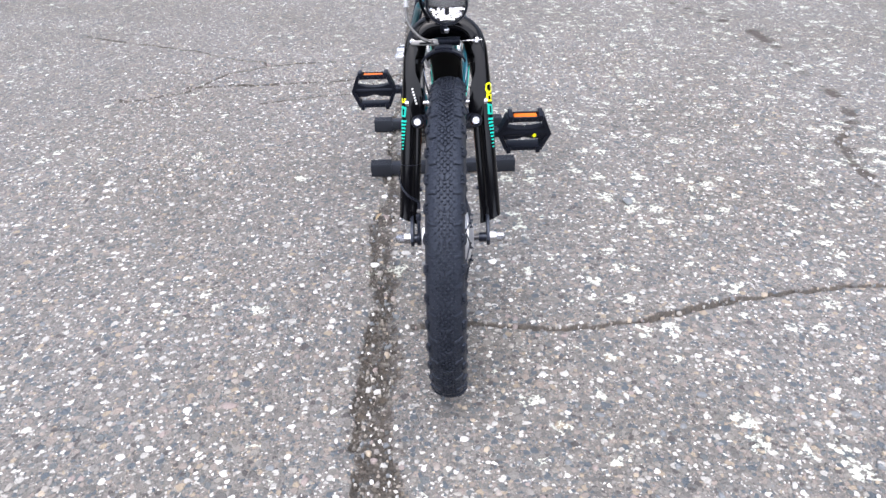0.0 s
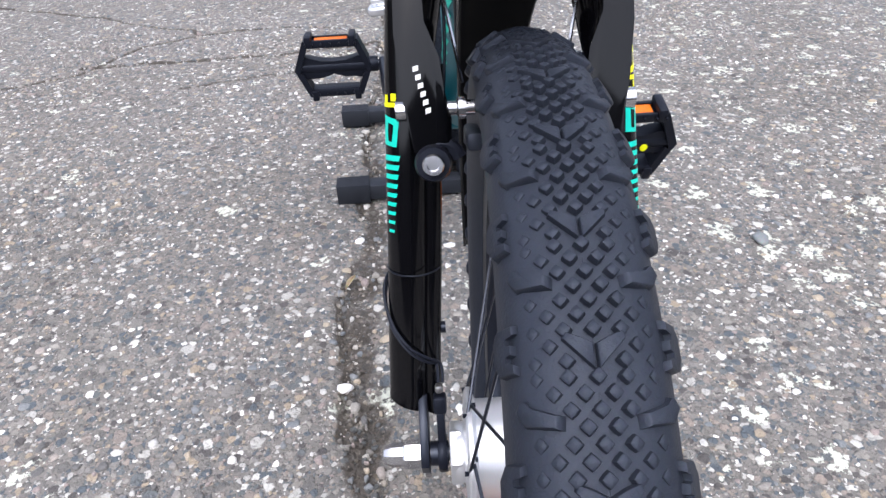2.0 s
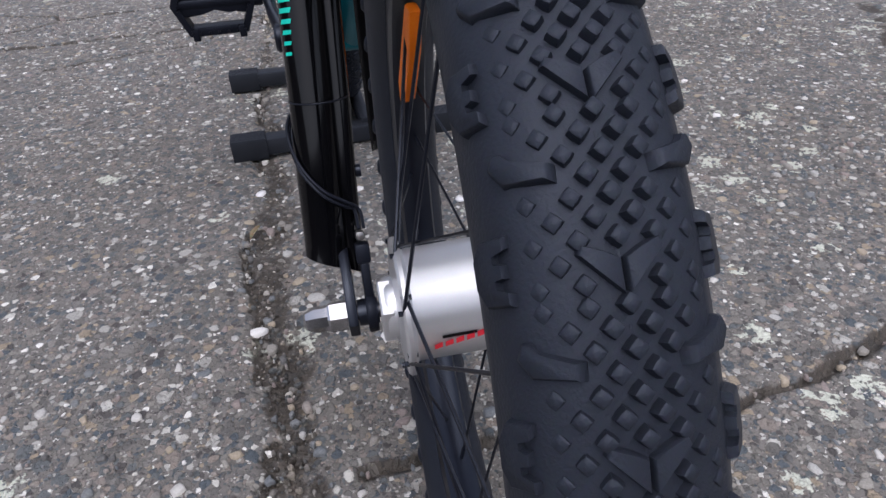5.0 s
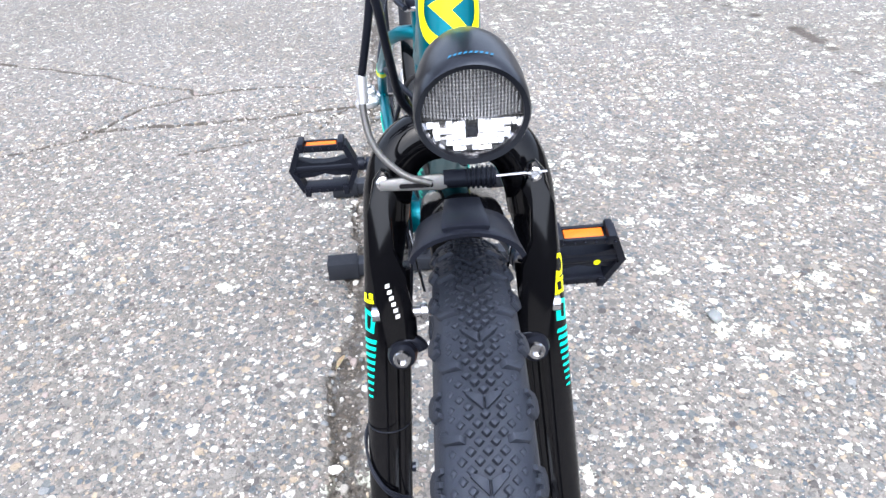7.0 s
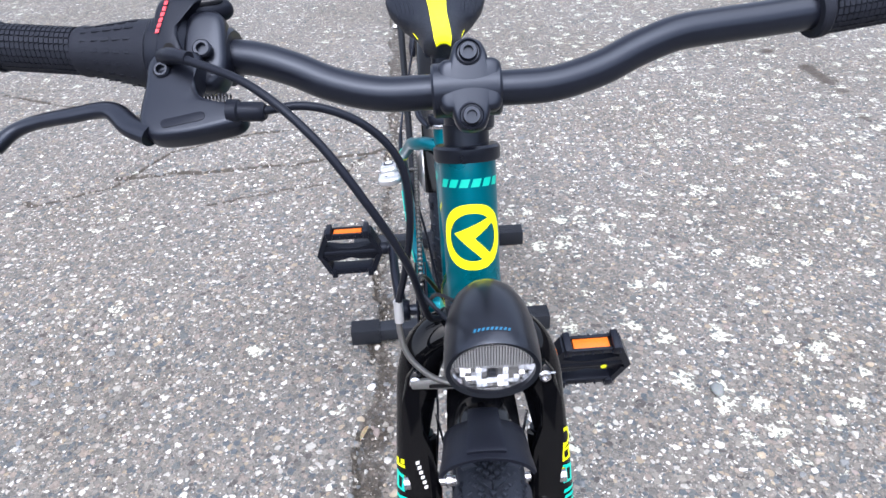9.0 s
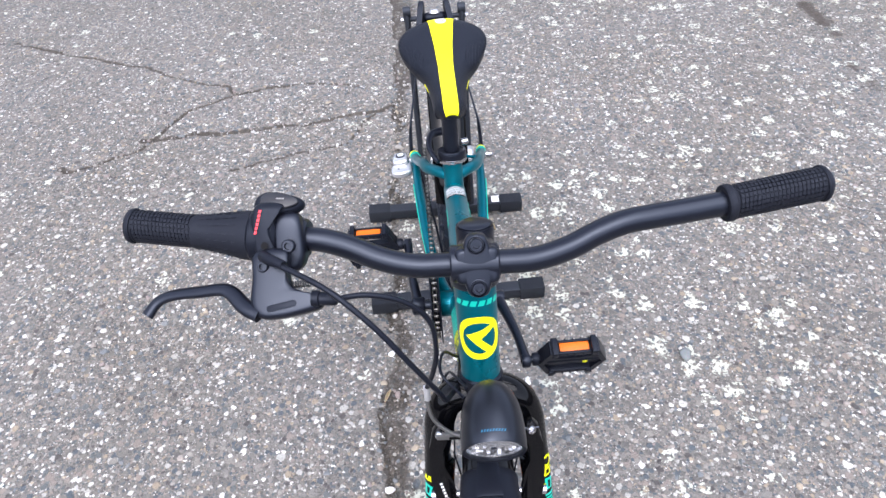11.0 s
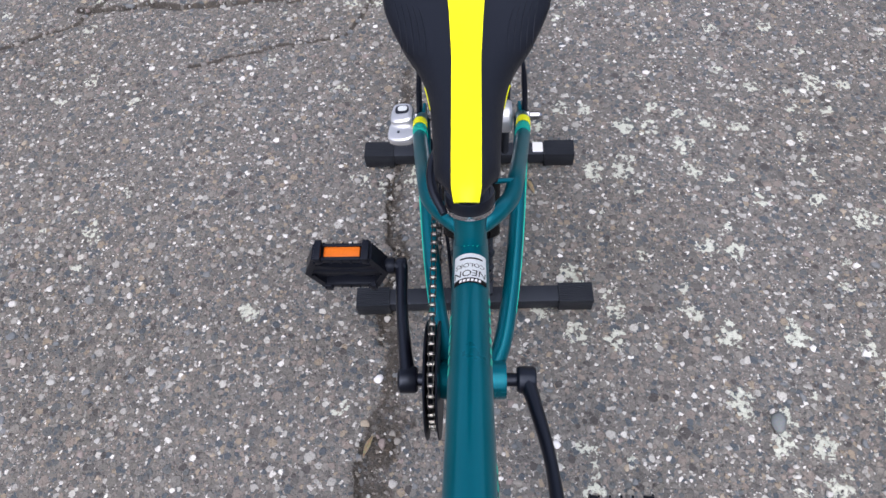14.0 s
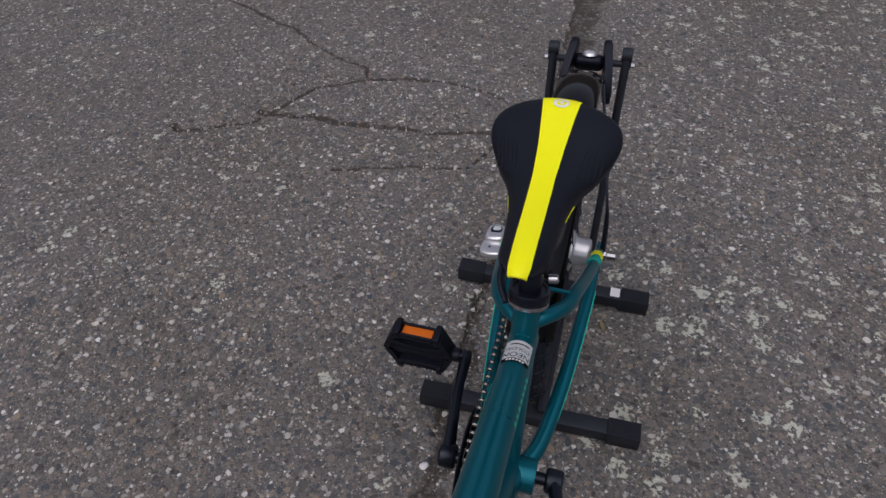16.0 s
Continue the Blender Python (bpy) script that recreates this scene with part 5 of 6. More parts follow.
tie = fk(-leg_x(0.364), 0, 0.364)
part("cable_tie", tube(bmesh.new(), [tie + Vector((0.0174 * math.cos(a), 0.0174 * math.sin(a), -0.003 * math.sin(a))) for a in np.linspace(0, 6.28, 24)], 0.0005, 6), PLASTIC, fork, "thin black cable tie", True)
# dynamo plug and its wires
bm = lathe(bmesh.new(), [(0.0045, -0.003), (0.0118, -0.003), (0.0125, -0.002), (0.0125, 0.002), (0.0118, 0.003), (0.0045, 0.003)], Matrix.Translation(AXLE_F + Vector((-0.0525, 0, 0))) @ XAX, 8)
box(bm, (0.0055, 0.009, 0.024), Matrix.Translation(AXLE_F + Vector((-0.0525, 0.006, 0.018))) @ Matrix.Rotation(radians(-22), 4, "X"), 0.0015)
part("dynamo_plug", bm, PLASTIC, front_wheel, "black plug with two wires", True)
bm = box(bmesh.new(), (0.0085, 0.011, 0.012), Matrix.Translation(AXLE_F + Vector((-0.0525, 0.013, 0.034))) @ Matrix.Rotation(radians(-22), 4, "X"), 0.0018)
part("plug_socket", bm, PLASTIC, front_wheel, "", True)
bm = box(bmesh.new(), (0.0055, 0.007, 0.006), Matrix.Translation(AXLE_F + Vector((-0.0525, 0.017, 0.0435))) @ Matrix.Rotation(radians(-22), 4, "X"), 0.002)
part("plug_cap", bm, DULL, front_wheel, "grey plug cap", True)
for k, o in enumerate((0.0, 0.0028)):
    line = spline([AXLE_F + Vector((-0.0525 + o, 0.0185, 0.047)), fk(-0.0535 + o, 0.012, 0.306), fk(-0.059, 0.0180, 0.312 + o), fk(-0.070, 0.0186, 0.320 + o), fk(-0.0805, 0.0110, 0.332 + o), fk(-0.0835 - o * 0.3, -0.002, 0.346 + o), fk(-0.076, -0.0165, 0.357), fk(-0.058, -0.0175, 0.368), fk(-0.047, -0.008, 0.40), fk(-0.040, -0.004, 0.45), fk(-0.036, -0.012, 0.50), fk(-0.040, -0.022, 0.54)], 8)
    part("dynamo_wire", tube(bmesh.new(), line, 0.00105, 8), PLASTIC, bike, "thin black wire", True)

# V-brake
brake = part("v_brake", rod(bmesh.new(), fk(-0.010, 0.040, 0.556), fk(0.024, 0.040, 0.556), 0.0062, 14), PLASTIC, bike, "black front rim brake with silver bolts", True)
for k in range(6):
    c = fk(0.006 + 0.0032 * k, 0.040, 0.556)
    part("boot_rib", lathe(bmesh.new(), [(0.004, -0.0011), (0.0073, -0.0007), (0.0073, 0.0007), (0.004, 0.0011)], Matrix.Translation(c) @ XAX, 14), PLASTIC, brake, "", True)
ARM = [(0.0355, 0.440), (0.038, 0.432), (0.046, 0.429), (0.053, 0.433), (0.0565, 0.446), (0.0615, 0.475), (0.0635, 0.505), (0.062, 0.535), (0.057, 0.556), (0.051, 0.563), (0.045, 0.561), (0.0425, 0.554), (0.0455, 0.545), (0.0475, 0.530), (0.0470, 0.510), (0.0440, 0.492), (0.0385, 0.478), (0.035, 0.462)]
for s in (-1, 1):
    # an arm lies in the slope of the steering axis
    k = math.sqrt(1 + TILT_K ** 2)
    m = Matrix(((s, 0, 0, 0), (0, TILT_K / k, -s / k, steer_y(0.0) - 0.034), (0, 1 / k, s * TILT_K / k, 0), (0, 0, 0, 1)))
    arm = part("brake_arm", plate(bmesh.new(), [(x, z * k) for x, z in ARM], 0.012, m, 0.004, 3), GLOSS, brake, "glossy black arm", True)
    ahead = Vector((0, -1, TILT_K)).normalized()
    bm = lathe(bmesh.new(), [(0, 0), (0.0105, 0), (0.0105, 0.008), (0.0092, 0.012), (0.007, 0.012), (0, 0.012)], axis_frame(fk(s * 0.0465, 0.032, 0.439), ahead), 24)
    part("pivot_boss", bm, PLASTIC, brake, "", True)
    bm = lathe(bmesh.new(), [(0, 0), (0.0062, 0), (0.0062, 0.004), (0.0054, 0.0055), (0.0034, 0.0055), (0.0030, 0.002), (0, 0.002)], axis_frame(fk(s * 0.0465, 0.032, 0.439) + ahead * 0.0125, ahead), 20)
    part("pivot_bolt", bm, STEEL, brake, "bright hex-socket bolt", True)
    bm = tube(bmesh.new(), [fk(s * 0.046 + 0.0105 * math.cos(a), 0.036, 0.439 + 0.0105 * math.sin(a)) + Vector((-s * 0.004, 0, 0)) for a in np.linspace(0.3, 2.9, 10)], 0.0045, 8)
    part("spring_cover", bm, PLASTIC, brake, "", True)
    bm = lathe(bmesh.new(), [(0, -0.030), (0.0042, -0.026), (0.0042, -0.021), (0.0062, -0.021), (0.0062, -0.017), (0.004, -0.016), (0.004, 0.012), (0.0058, 0.012), (0.0058, 0.0175), (0, 0.018)],
               Matrix.Translation(fk(s * 0.048, 0.034, 0.467)) @ Matrix.Rotation(radians(s * 90), 4, "Y"), 14)
    part("pad_bolt", bm, STEEL, brake, "", True)
    bm = box(bmesh.new(), (0.010, 0.050, 0.011), Matrix.Translation(fk(s * 0.0225, 0.006, 0.440)) @ Matrix.Rotation(radians(-18), 4, "X"), 0.003)
    part("brake_pad", bm, RUBBER, brake, "", True)
    bm = lathe(bmesh.new(), [(0, 0), (0.0046, 0), (0.0050, 0.001), (0.0046, 0.004), (0.0028, 0.0048), (0.0024, 0.002), (0, 0.002)], axis_frame(fk(s * 0.0495, 0.040, 0.556), ahead), 16)
    part("arm_bolt", bm, STEEL, brake, "", True)
    bm = rod(bmesh.new(), fk(s * 0.036, 0.030, 0.520), fk(s * 0.028, 0.030, 0.478), 0.0011, 6)
    part("spring_wire", bm, STEEL, brake, "", True)
m = Matrix(((1, 0, 0, 0), (0, TILT_K / k, 1 / k, 0), (0, 1 / k, -TILT_K / k, 0), (0, 0, 0, 1)))
for q in range(6):
    part("arm_print", plate(bmesh.new(), bar(0, 0, 0.0030, 0.0026, 0.3), 0.0004, Matrix.Translation(fk(-0.0530 + 0.0011 * q, 0.0411, 0.490 - 0.0042 * q)) @ m @ Matrix.Rotation(radians(14), 4, "Z")), WHITE, brake, "white bar of a maker's mark", True)
part("noodle_link", plate(bmesh.new(), [(-0.022, -0.0035), (0.018, -0.0052), (0.022, -0.004), (0.022, 0.004), (0.018, 0.0052), (-0.022, 0.0035)], 0.005, Matrix.Translation(fk(-0.030, 0.043, 0.556)) @ m, 0.001), DULL, brake, "dull steel cable link", True)
part("link_print", plate(bmesh.new(), rounded(0.022, 0.003, 0.001), 0.0004, Matrix.Translation(fk(-0.028, 0.0464, 0.556)) @ m), INK, brake, "", True)
part("noodle", tube(bmesh.new(), spline([(-0.057, 0.990, 0.622), (-0.0575, 0.984, 0.600), (-0.052, 0.977, 0.580), (-0.036, 0.971, 0.564), (-0.018, 0.969, 0.557)], 8), 0.0023, 10), DULL, brake, "bent dull steel cable guide", True)
part("noodle_ferrule", rod(bmesh.new(), (-0.057, 0.9905, 0.624), (-0.0572, 0.9865, 0.607), 0.0034), ALU, brake, "", True)
part("brake_wire", rod(bmesh.new(), fk(0.02, 0.040, 0.556), fk(0.058, 0.040, 0.557), 0.0009, 6), STEEL, brake, "", True)

# head lamp
LAMP_N = Vector((0, -math.cos(radians(10)), -math.sin(radians(10))))
LAMP_C = Vector((0.0065, 0.915, 0.624))
LAMP_UP = LAMP_N.cross(Vector((1, 0, 0))).normalized()
if LAMP_UP.z < 0:
    LAMP_UP = -LAMP_UP
lampf = Matrix((( 1, LAMP_UP.x, -LAMP_N.x, LAMP_C.x), (0, LAMP_UP.y, -LAMP_N.y, LAMP_C.y), (0, LAMP_UP.z, -LAMP_N.z, LAMP_C.z), (0, 0, 0, 1)))
lamp = part("head_lamp", lathe(bmesh.new(), [(0.0268, 0.006), (0.0270, 0.0), (0.0300, -0.001), (0.0310, 0.001), (0.0312, 0.010), (0.0308, 0.022), (0.0296, 0.034), (0.0270, 0.046), (0.0228, 0.056), (0.0165, 0.0640), (0.0085, 0.0685), (0, 0.070)], lampf, 48, False), MOULD, bike, "black bullet-shaped head lamp", True)
bm = lathe(bmesh.new(), [(0.0269, 0.003), (0.0262, 0.010), (0.0235, 0.018), (0.0180, 0.0245), (0.010, 0.0285), (0, 0.030)], lampf, 40, False)
part("reflector_bowl", bm, CHROME, lamp, "mirror bowl", True)
bm = lathe(bmesh.new(), [(0.0269, 0.0040), (0.018, 0.0016), (0.008, 0.0006), (0, 0.0004)], lampf, 40, False)
glass = part("lens", bm, GLASS, lamp, "clear glass", True)
glass.visible_shadow = False
bm = bmesh.new()
for k in range(29):
    x = -0.0252 + 0.0018 * k
    top = math.sqrt(max(0, 0.0262 ** 2 - x * x))
    low = -0.0055 + 0.003 * (x / 0.026) ** 2
    beads = int((top - low) / 0.0011)
    if beads > 2:
        tube(bm, [lampf @ Vector((x, low + 0.0011 * q, 0.0058)) for q in range(beads)], [0.00080 if q % 2 else 0.00038 for q in range(beads)], 8)
ribs = part("lens_ribs", bm, RIBBED, lamp, "upright rows of beads behind the glass", True)
bm = plate(bmesh.new(), [(0.0262 * math.cos(a), 0.0262 * math.sin(a)) for a in np.linspace(-0.2, math.pi + 0.2, 24)], 0.0008, lampf @ Matrix.Translation((0, 0, 0.0078)))
part("rib_backing", bm, DARKSTEEL, lamp, "", True)
bm = bmesh.new()
facet = np.random.default_rng(5)
for x in np.linspace(-0.0228, 0.0228, 14):
    for y, z in ((-0.0095, 0.0083), (-0.0130, 0.0077), (-0.0165, 0.0071), (-0.0198, 0.0065), (-0.0230, 0.0059)):
        if math.hypot(x, y) < 0.0258 and (abs(x) > 0.003 or y < -0.018):
            box(bm, (0.0034, 0.0036, 0.0005), lampf @ Matrix.Translation((x, y, z)) @ Matrix.Rotation(radians(float(facet.normal(0, 9))), 4, "Y") @ Matrix.Rotation(radians(43 + float(facet.normal(0, 10))), 4, "X"))
part("mirror_facets", bm, CHROME, lamp, "mirror facets", True)
part("diode", box(bmesh.new(), (0.0055, 0.006, 0.004), lampf @ Matrix.Translation((0, -0.0140, 0.0080)), 0.001), PLASTIC, lamp, "", True)
part("lamp_bracket", tube(bmesh.new(), spline([LAMP_C - LAMP_N * 0.040 + Vector((0, 0, -0.027)), fk(0, 0.052, 0.590), fk(0, 0.042, 0.572), fk(0, 0.02, 0.565)]), 0.0055, 10, True, 0.5), SATIN, lamp, "", True)
part("lamp_screw", lathe(bmesh.new(), [(0, -0.012), (0.0048, -0.012), (0.0048, 0.001), (0.0036, 0.004), (0, 0.005)], axis_frame(fk(0.004, 0.058, 0.5755), (0, -1, 0.2)), 14), STEEL, lamp, "", True)
lm = on_tube(LAMP_C, -LAMP_N, (0, 0, 1), 0.0312)
part("lamp_print", print_on([bar(-0.0105 + 0.0027 * k, 0.0090, 0.0015, 0.0023, 0.4) for k in range(9)], lm, 0.003), BLUE, lamp, "blue bars of a maker's mark", True)

# stem and handlebar
BAR_C = Vector((0, 1.027, 0.769))
bm = rod(bmesh.new(), fk(0, 0, 0.706), fk(0, 0, 0.722), 0.0172, 28)
part("head_spacer", bm, SATIN, bike, "black head-set spacer", True)
bm = lathe(bmesh.new(), [(0.0165, 0), (0.0186, 0.002), (0.0190, 0.008), (0.0188, 0.030), (0.0190, 0.0385), (0.0183, 0.0405), (0.0172, 0.0400), (0, 0.0400)], axis_frame(fk(0.003, 0, 0.717), HEAD_DIR), 36)
stem = part("stem", bm, SATIN, bike, "black alloy handlebar stem", True)
part("stem_cap", lathe(bmesh.new(), [(0, 0.0), (0.0166, 0), (0.0166, 0.0014), (0.0152, 0.0026), (0.009, 0.0034), (0, 0.0038)], axis_frame(fk(0.003, 0, 0.717) + HEAD_DIR * 0.0401, HEAD_DIR), 32), SATIN, stem, "smooth black cap", True)
AXIS, STEER = STEER, Matrix.Translation((0, -0.006, 0)) @ STEER     # the bar and all on it sit 6 mm further ahead
bm = bmesh.new()
d = fk(0.003, 0, 0.738) - BAR_C
tube(bm, [BAR_C + Vector((0.001, -0.004, 0.003)), BAR_C + d * 0.3, BAR_C + d * 0.6, BAR_C + d * 0.95], [0.0205, 0.0185, 0.0160, 0.0180], 24, True, 0.92)
part("stem_body", bm, SATIN, stem, "", True)
bm = lathe(bmesh.new(), [(0.0115, -0.0215), (0.0160, -0.0220), (0.0172, -0.0205), (0.0172, 0.0205), (0.0160, 0.0220), (0.0115, 0.0215)], Matrix.Translation(BAR_C) @ XAX, 28)
part("bar_clamp", bm, SATIN, stem, "", True)
# the face plate is turned up towards the rider, with a bolt above and one below the bar
up_d, out_d = Vector((0, 0.537, 0.843)), Vector((0, -0.843, 0.537))
face = Matrix(((1, 0, 0, 0.002), (0, up_d.y, out_d.y, BAR_C.y), (0, up_d.z, out_d.z, BAR_C.z), (0, 0, 0, 1))) @ Matrix.Translation((0, 0.0, 0.0085))
bm = pillow(bmesh.new(), rounded(0.0395, 0.033, 0.006, 5), 0.0155, face, 0.005, 5, 0.0006)
tab = closed_line([(-0.0150, 0.0), (-0.0125, 0.014), (-0.0095, 0.0240), (-0.0050, 0.0280), (0.0050, 0.0280), (0.0095, 0.0240), (0.0125, 0.014), (0.0150, 0.0), (0.0125, -0.014), (0.0095, -0.0240), (0.0050, -0.0280), (-0.0050, -0.0280), (-0.0095, -0.0240), (-0.0125, -0.014)], 3)
pillow(bm, tab, 0.0165, face @ Matrix.Translation((0, 0, -0.0002)), 0.0045, 5, 0.0004)
part("face_plate", bm, SATIN, stem, "", True, 60)
for dz in (-0.0195, 0.0195):
    f = face @ Matrix.Translation((0, dz, 0.0062))
    bm = lathe(bmesh.new(), [(0.0065, 0.0), (0.0082, 0.0), (0.0085, 0.0024), (0.0075, 0.0030), (0.0068, 0.0022), (0.0065, 0.0)], f, 22)
    part("bolt_seat", bm, SATIN, stem, "", True)
    bm = lathe(bmesh.new(), [(0, 0), (0.0060, 0), (0.0060, 0.0042), (0.0052, 0.0054), (0.0031, 0.0054), (0.003, 0.0022), (0, 0.0022)], f, 18)
    part("clamp_bolt", bm, SATIN, stem, "black hex-socket bolt", True)


BAR_X = [0, 0.03, 0.056, 0.077, 0.097, 0.116, 0.135, 0.154, 0.18, 0.23, 0.335]
BAR_Y = [1.027, 1.027, 1.028, 1.031, 1.037, 1.042, 1.045, 1.047, 1.050, 1.056, 1.071]
BAR_Z = [0.769, 0.7685, 0.769, 0.772, 0.779, 0.786, 0.791, 0.793, 0.794, 0.797, 0.804]


def bar_at(x):
    q = abs(x)
    return Vector((x, np.interp(q, BAR_X, BAR_Y) - 0.014 * x, np.interp(q, BAR_X, BAR_Z)))


BAR_PTS = spline([bar_at(x) for x in (-0.316, -0.28, -0.23, -0.19, -0.16, -0.135, -0.11, -0.085, -0.055, -0.025, 0.025, 0.055, 0.085, 0.11, 0.135, 0.16, 0.19, 0.23, 0.28, 0.316)], 4)
handlebar = part("handlebar", tube(bmesh.new(), BAR_PTS, 0.0112, 20), SATIN, bike, "black riser handlebar", True)


def ringed(name, x0, x1, profile, mat, parent, label="", segs=28):
    """A sleeve round the handlebar from x0 to x1 with (share, radius) pairs."""
    bm = bmesh.new()
    a, b = bar_at(x0), bar_at(x1)
    L = (b - a).length
    lathe(bm, [(r, t * L) for t, r in profile], axis_frame(a, b - a), segs)
    return part(name, bm, mat, parent, label, True, 30)


def grip_profile(n, r):
    out = [(0, r - 0.003), (0.0, r)]
    for k in range(n):
        t0, t1 = (k + 0.1) / n, (k + 0.75) / n
        out += [(t0, r - 0.0007), (t0 + 0.004, r), (t1, r), (t1 + 0.004, r - 0.0007)]
    return out + [(1, r - 0.0007), (1, r - 0.003)]


def knurl(parent, x0, x1, r, rings, around=22):
    """Rows of small square rubber blocks round a grip."""
    bm = bmesh.new()
    for k in range(rings):
        q = bar_at(x0 + (x1 - x0) * (k + 0.5) / rings)
        for j in range(around):
            a = 2 * math.pi * (j + 0.5) / around
            box(bm, (abs(x1 - x0) / rings * 0.80, 2 * math.pi * r / around * 0.80, 0.0016), Matrix.Translation(q + Vector((0, r * math.cos(a), r * math.sin(a)))) @ Matrix.Rotation(a - math.pi / 2, 4, "X"))
    bm.transform(STEER)
    ob = new("grip_knurl", finish(bm, "grip_knurl", GRIP))
    hang(ob, parent)
    ob["kind"] = "stuff"


gr = ringed("grip", 0.228, 0.309, grip_profile(24, 0.0146), GRIP, handlebar, "black knurled rubber grip")
knurl(gr, 0.232, 0.307, 0.0147, 21)
ringed("grip_flange", 0.222, 0.2295, [(0, 0.012), (0, 0.0160), (0.2, 0.0169), (0.8, 0.0169), (1, 0.0160), (1, 0.012)], GRIP, handlebar)
ringed("grip_end", 0.308, 0.313, [(0, 0.0160), (0.3, 0.0168), (0.75, 0.0162), (1, 0.013), (1, 0)], GRIP, handlebar)
gl = ringed("grip", -0.311, -0.252, grip_profile(17, 0.0146), GRIP, handlebar, "black knurled rubber grip")
knurl(gl, -0.309, -0.254, 0.0147, 16)
ringed("grip_end", -0.316, -0.310, [(0, 0), (0, 0.013), (0.25, 0.0162), (0.7, 0.0168), (1, 0.0160)], GRIP, handlebar)
shifter = ringed("twist_shifter", -0.252, -0.197, [(0, 0.0125), (0, 0.0162), (0.06, 0.0168), (0.12, 0.0160), (0.5, 0.0190), (0.85, 0.0225), (1, 0.0230), (1, 0.012)], GRIP, bike, "black twist-grip gear shifter")
bm = bmesh.new()
for ring_k in range(5):
    x = -0.243 + 0.008 * ring_k
    r = 0.0163 + 0.00135 * ring_k
    c = bar_at(x)
    for j in range(16):
        a = 2 * math.pi * j / 16
        box(bm, (0.0055, 0.0020, 0.0007), Matrix.Translation(c + Vector((0, r * math.cos(a), r * math.sin(a)))) @ Matrix.Rotation(a - math.pi / 2, 4, "X"))
part("shifter_rib", bm, GRIP, shifter, "", True)
ringed("shifter_drum", -0.199, -0.172, [(0, 0.012), (0, 0.0225), (0.12, 0.0255), (0.5, 0.0265), (0.88, 0.0250), (1, 0.022), (1, 0.012)], PLASTIC, shifter)
c = bar_at(-0.184)
FACE = Matrix.Rotation(radians(48), 4, "X")     # turns a plate's top towards the rider's front
hood = closed_line([(-0.006, -0.024), (0.001, -0.029), (0.010, -0.028), (0.0120, -0.018), (0.0085, -0.006), (0.0085, 0.008), (0.015, 0.017), (0.021, 0.023), (0.012, 0.0265), (-0.002, 0.026), (-0.008, 0.018), (-0.0095, 0.0)], 4)
bm = pillow(bmesh.new(), hood, 0.030, Matrix.Translation(c + Vector((0, -0.006, 0.010))) @ FACE, 0.007, 6, 0.0010)
part("shifter_hood", bm, PLASTIC, shifter, "", True, 60)
roof = Matrix.Translation(c + Vector((0.010, 0.012, 0.0265))) @ Matrix.Rotation(radians(6), 4, "Y") @ Matrix.Rotation(radians(24), 4, "X")
bm = pillow(bmesh.new(), closed_line([(-0.016, -0.009), (0.002, -0.011), (0.016, -0.009), (0.026, -0.001), (0.022, 0.006), (0.004, 0.011), (-0.010, 0.011), (-0.018, 0.004)], 4), 0.016, roof, 0.0075, 6, 0.0012)
part("hood_roof", bm, PLASTIC, shifter, "", True, 70)
bm = pillow(bmesh.new(), closed_line([(-0.011, -0.006), (0.006, -0.008), (0.020, -0.003), (0.018, 0.003), (0.002, 0.008), (-0.011, 0.006)], 4), 0.004, roof @ Matrix.Translation((0.001, 0.0, 0.0090)), 0.0016, 4, 0.0006)
part("gear_window", bm, WINDOW, shifter, "smoky clear gear window", True)
part("gear_pointer", plate(bmesh.new(), bar(0, 0, 0.007, 0.0012, 0.4), 0.0004, roof @ Matrix.Translation((0.006, 0.001, 0.0118))), DULL, shifter, "grey gear pointer", True)
top = Matrix.Translation(c + Vector((0, -0.006, 0.010))) @ FACE @ Matrix.Translation((-0.002, 0, 0.0158))
for q in range(6):
    part("shifter_print", plate(bmesh.new(), bar(0.003 - 0.0011 * q, 0.019 - 0.0036 * q, 0.0022, 0.0026, 0.3), 0.0004, top), RED, shifter, "red bar of a maker's mark", True)
part("hood_hole", lathe(bmesh.new(), [(0, 0), (0.0032, 0), (0.0034, 0.0006), (0, 0.0006)], top @ Matrix.Translation((0.005, -0.011, 0.0005)), 14), INK, shifter, "", True)
bm = tube(bmesh.new(), spline([(-0.181, 1.017, 0.805), (-0.175, 1.0105, 0.8075), (-0.168, 1.0055, 0.8085), (-0.160, 1.0005, 0.8083)]), [0.0052, 0.0050, 0.0045, 0.0040], 14)
part("cable_exit", bm, PLASTIC, shifter, "", True)
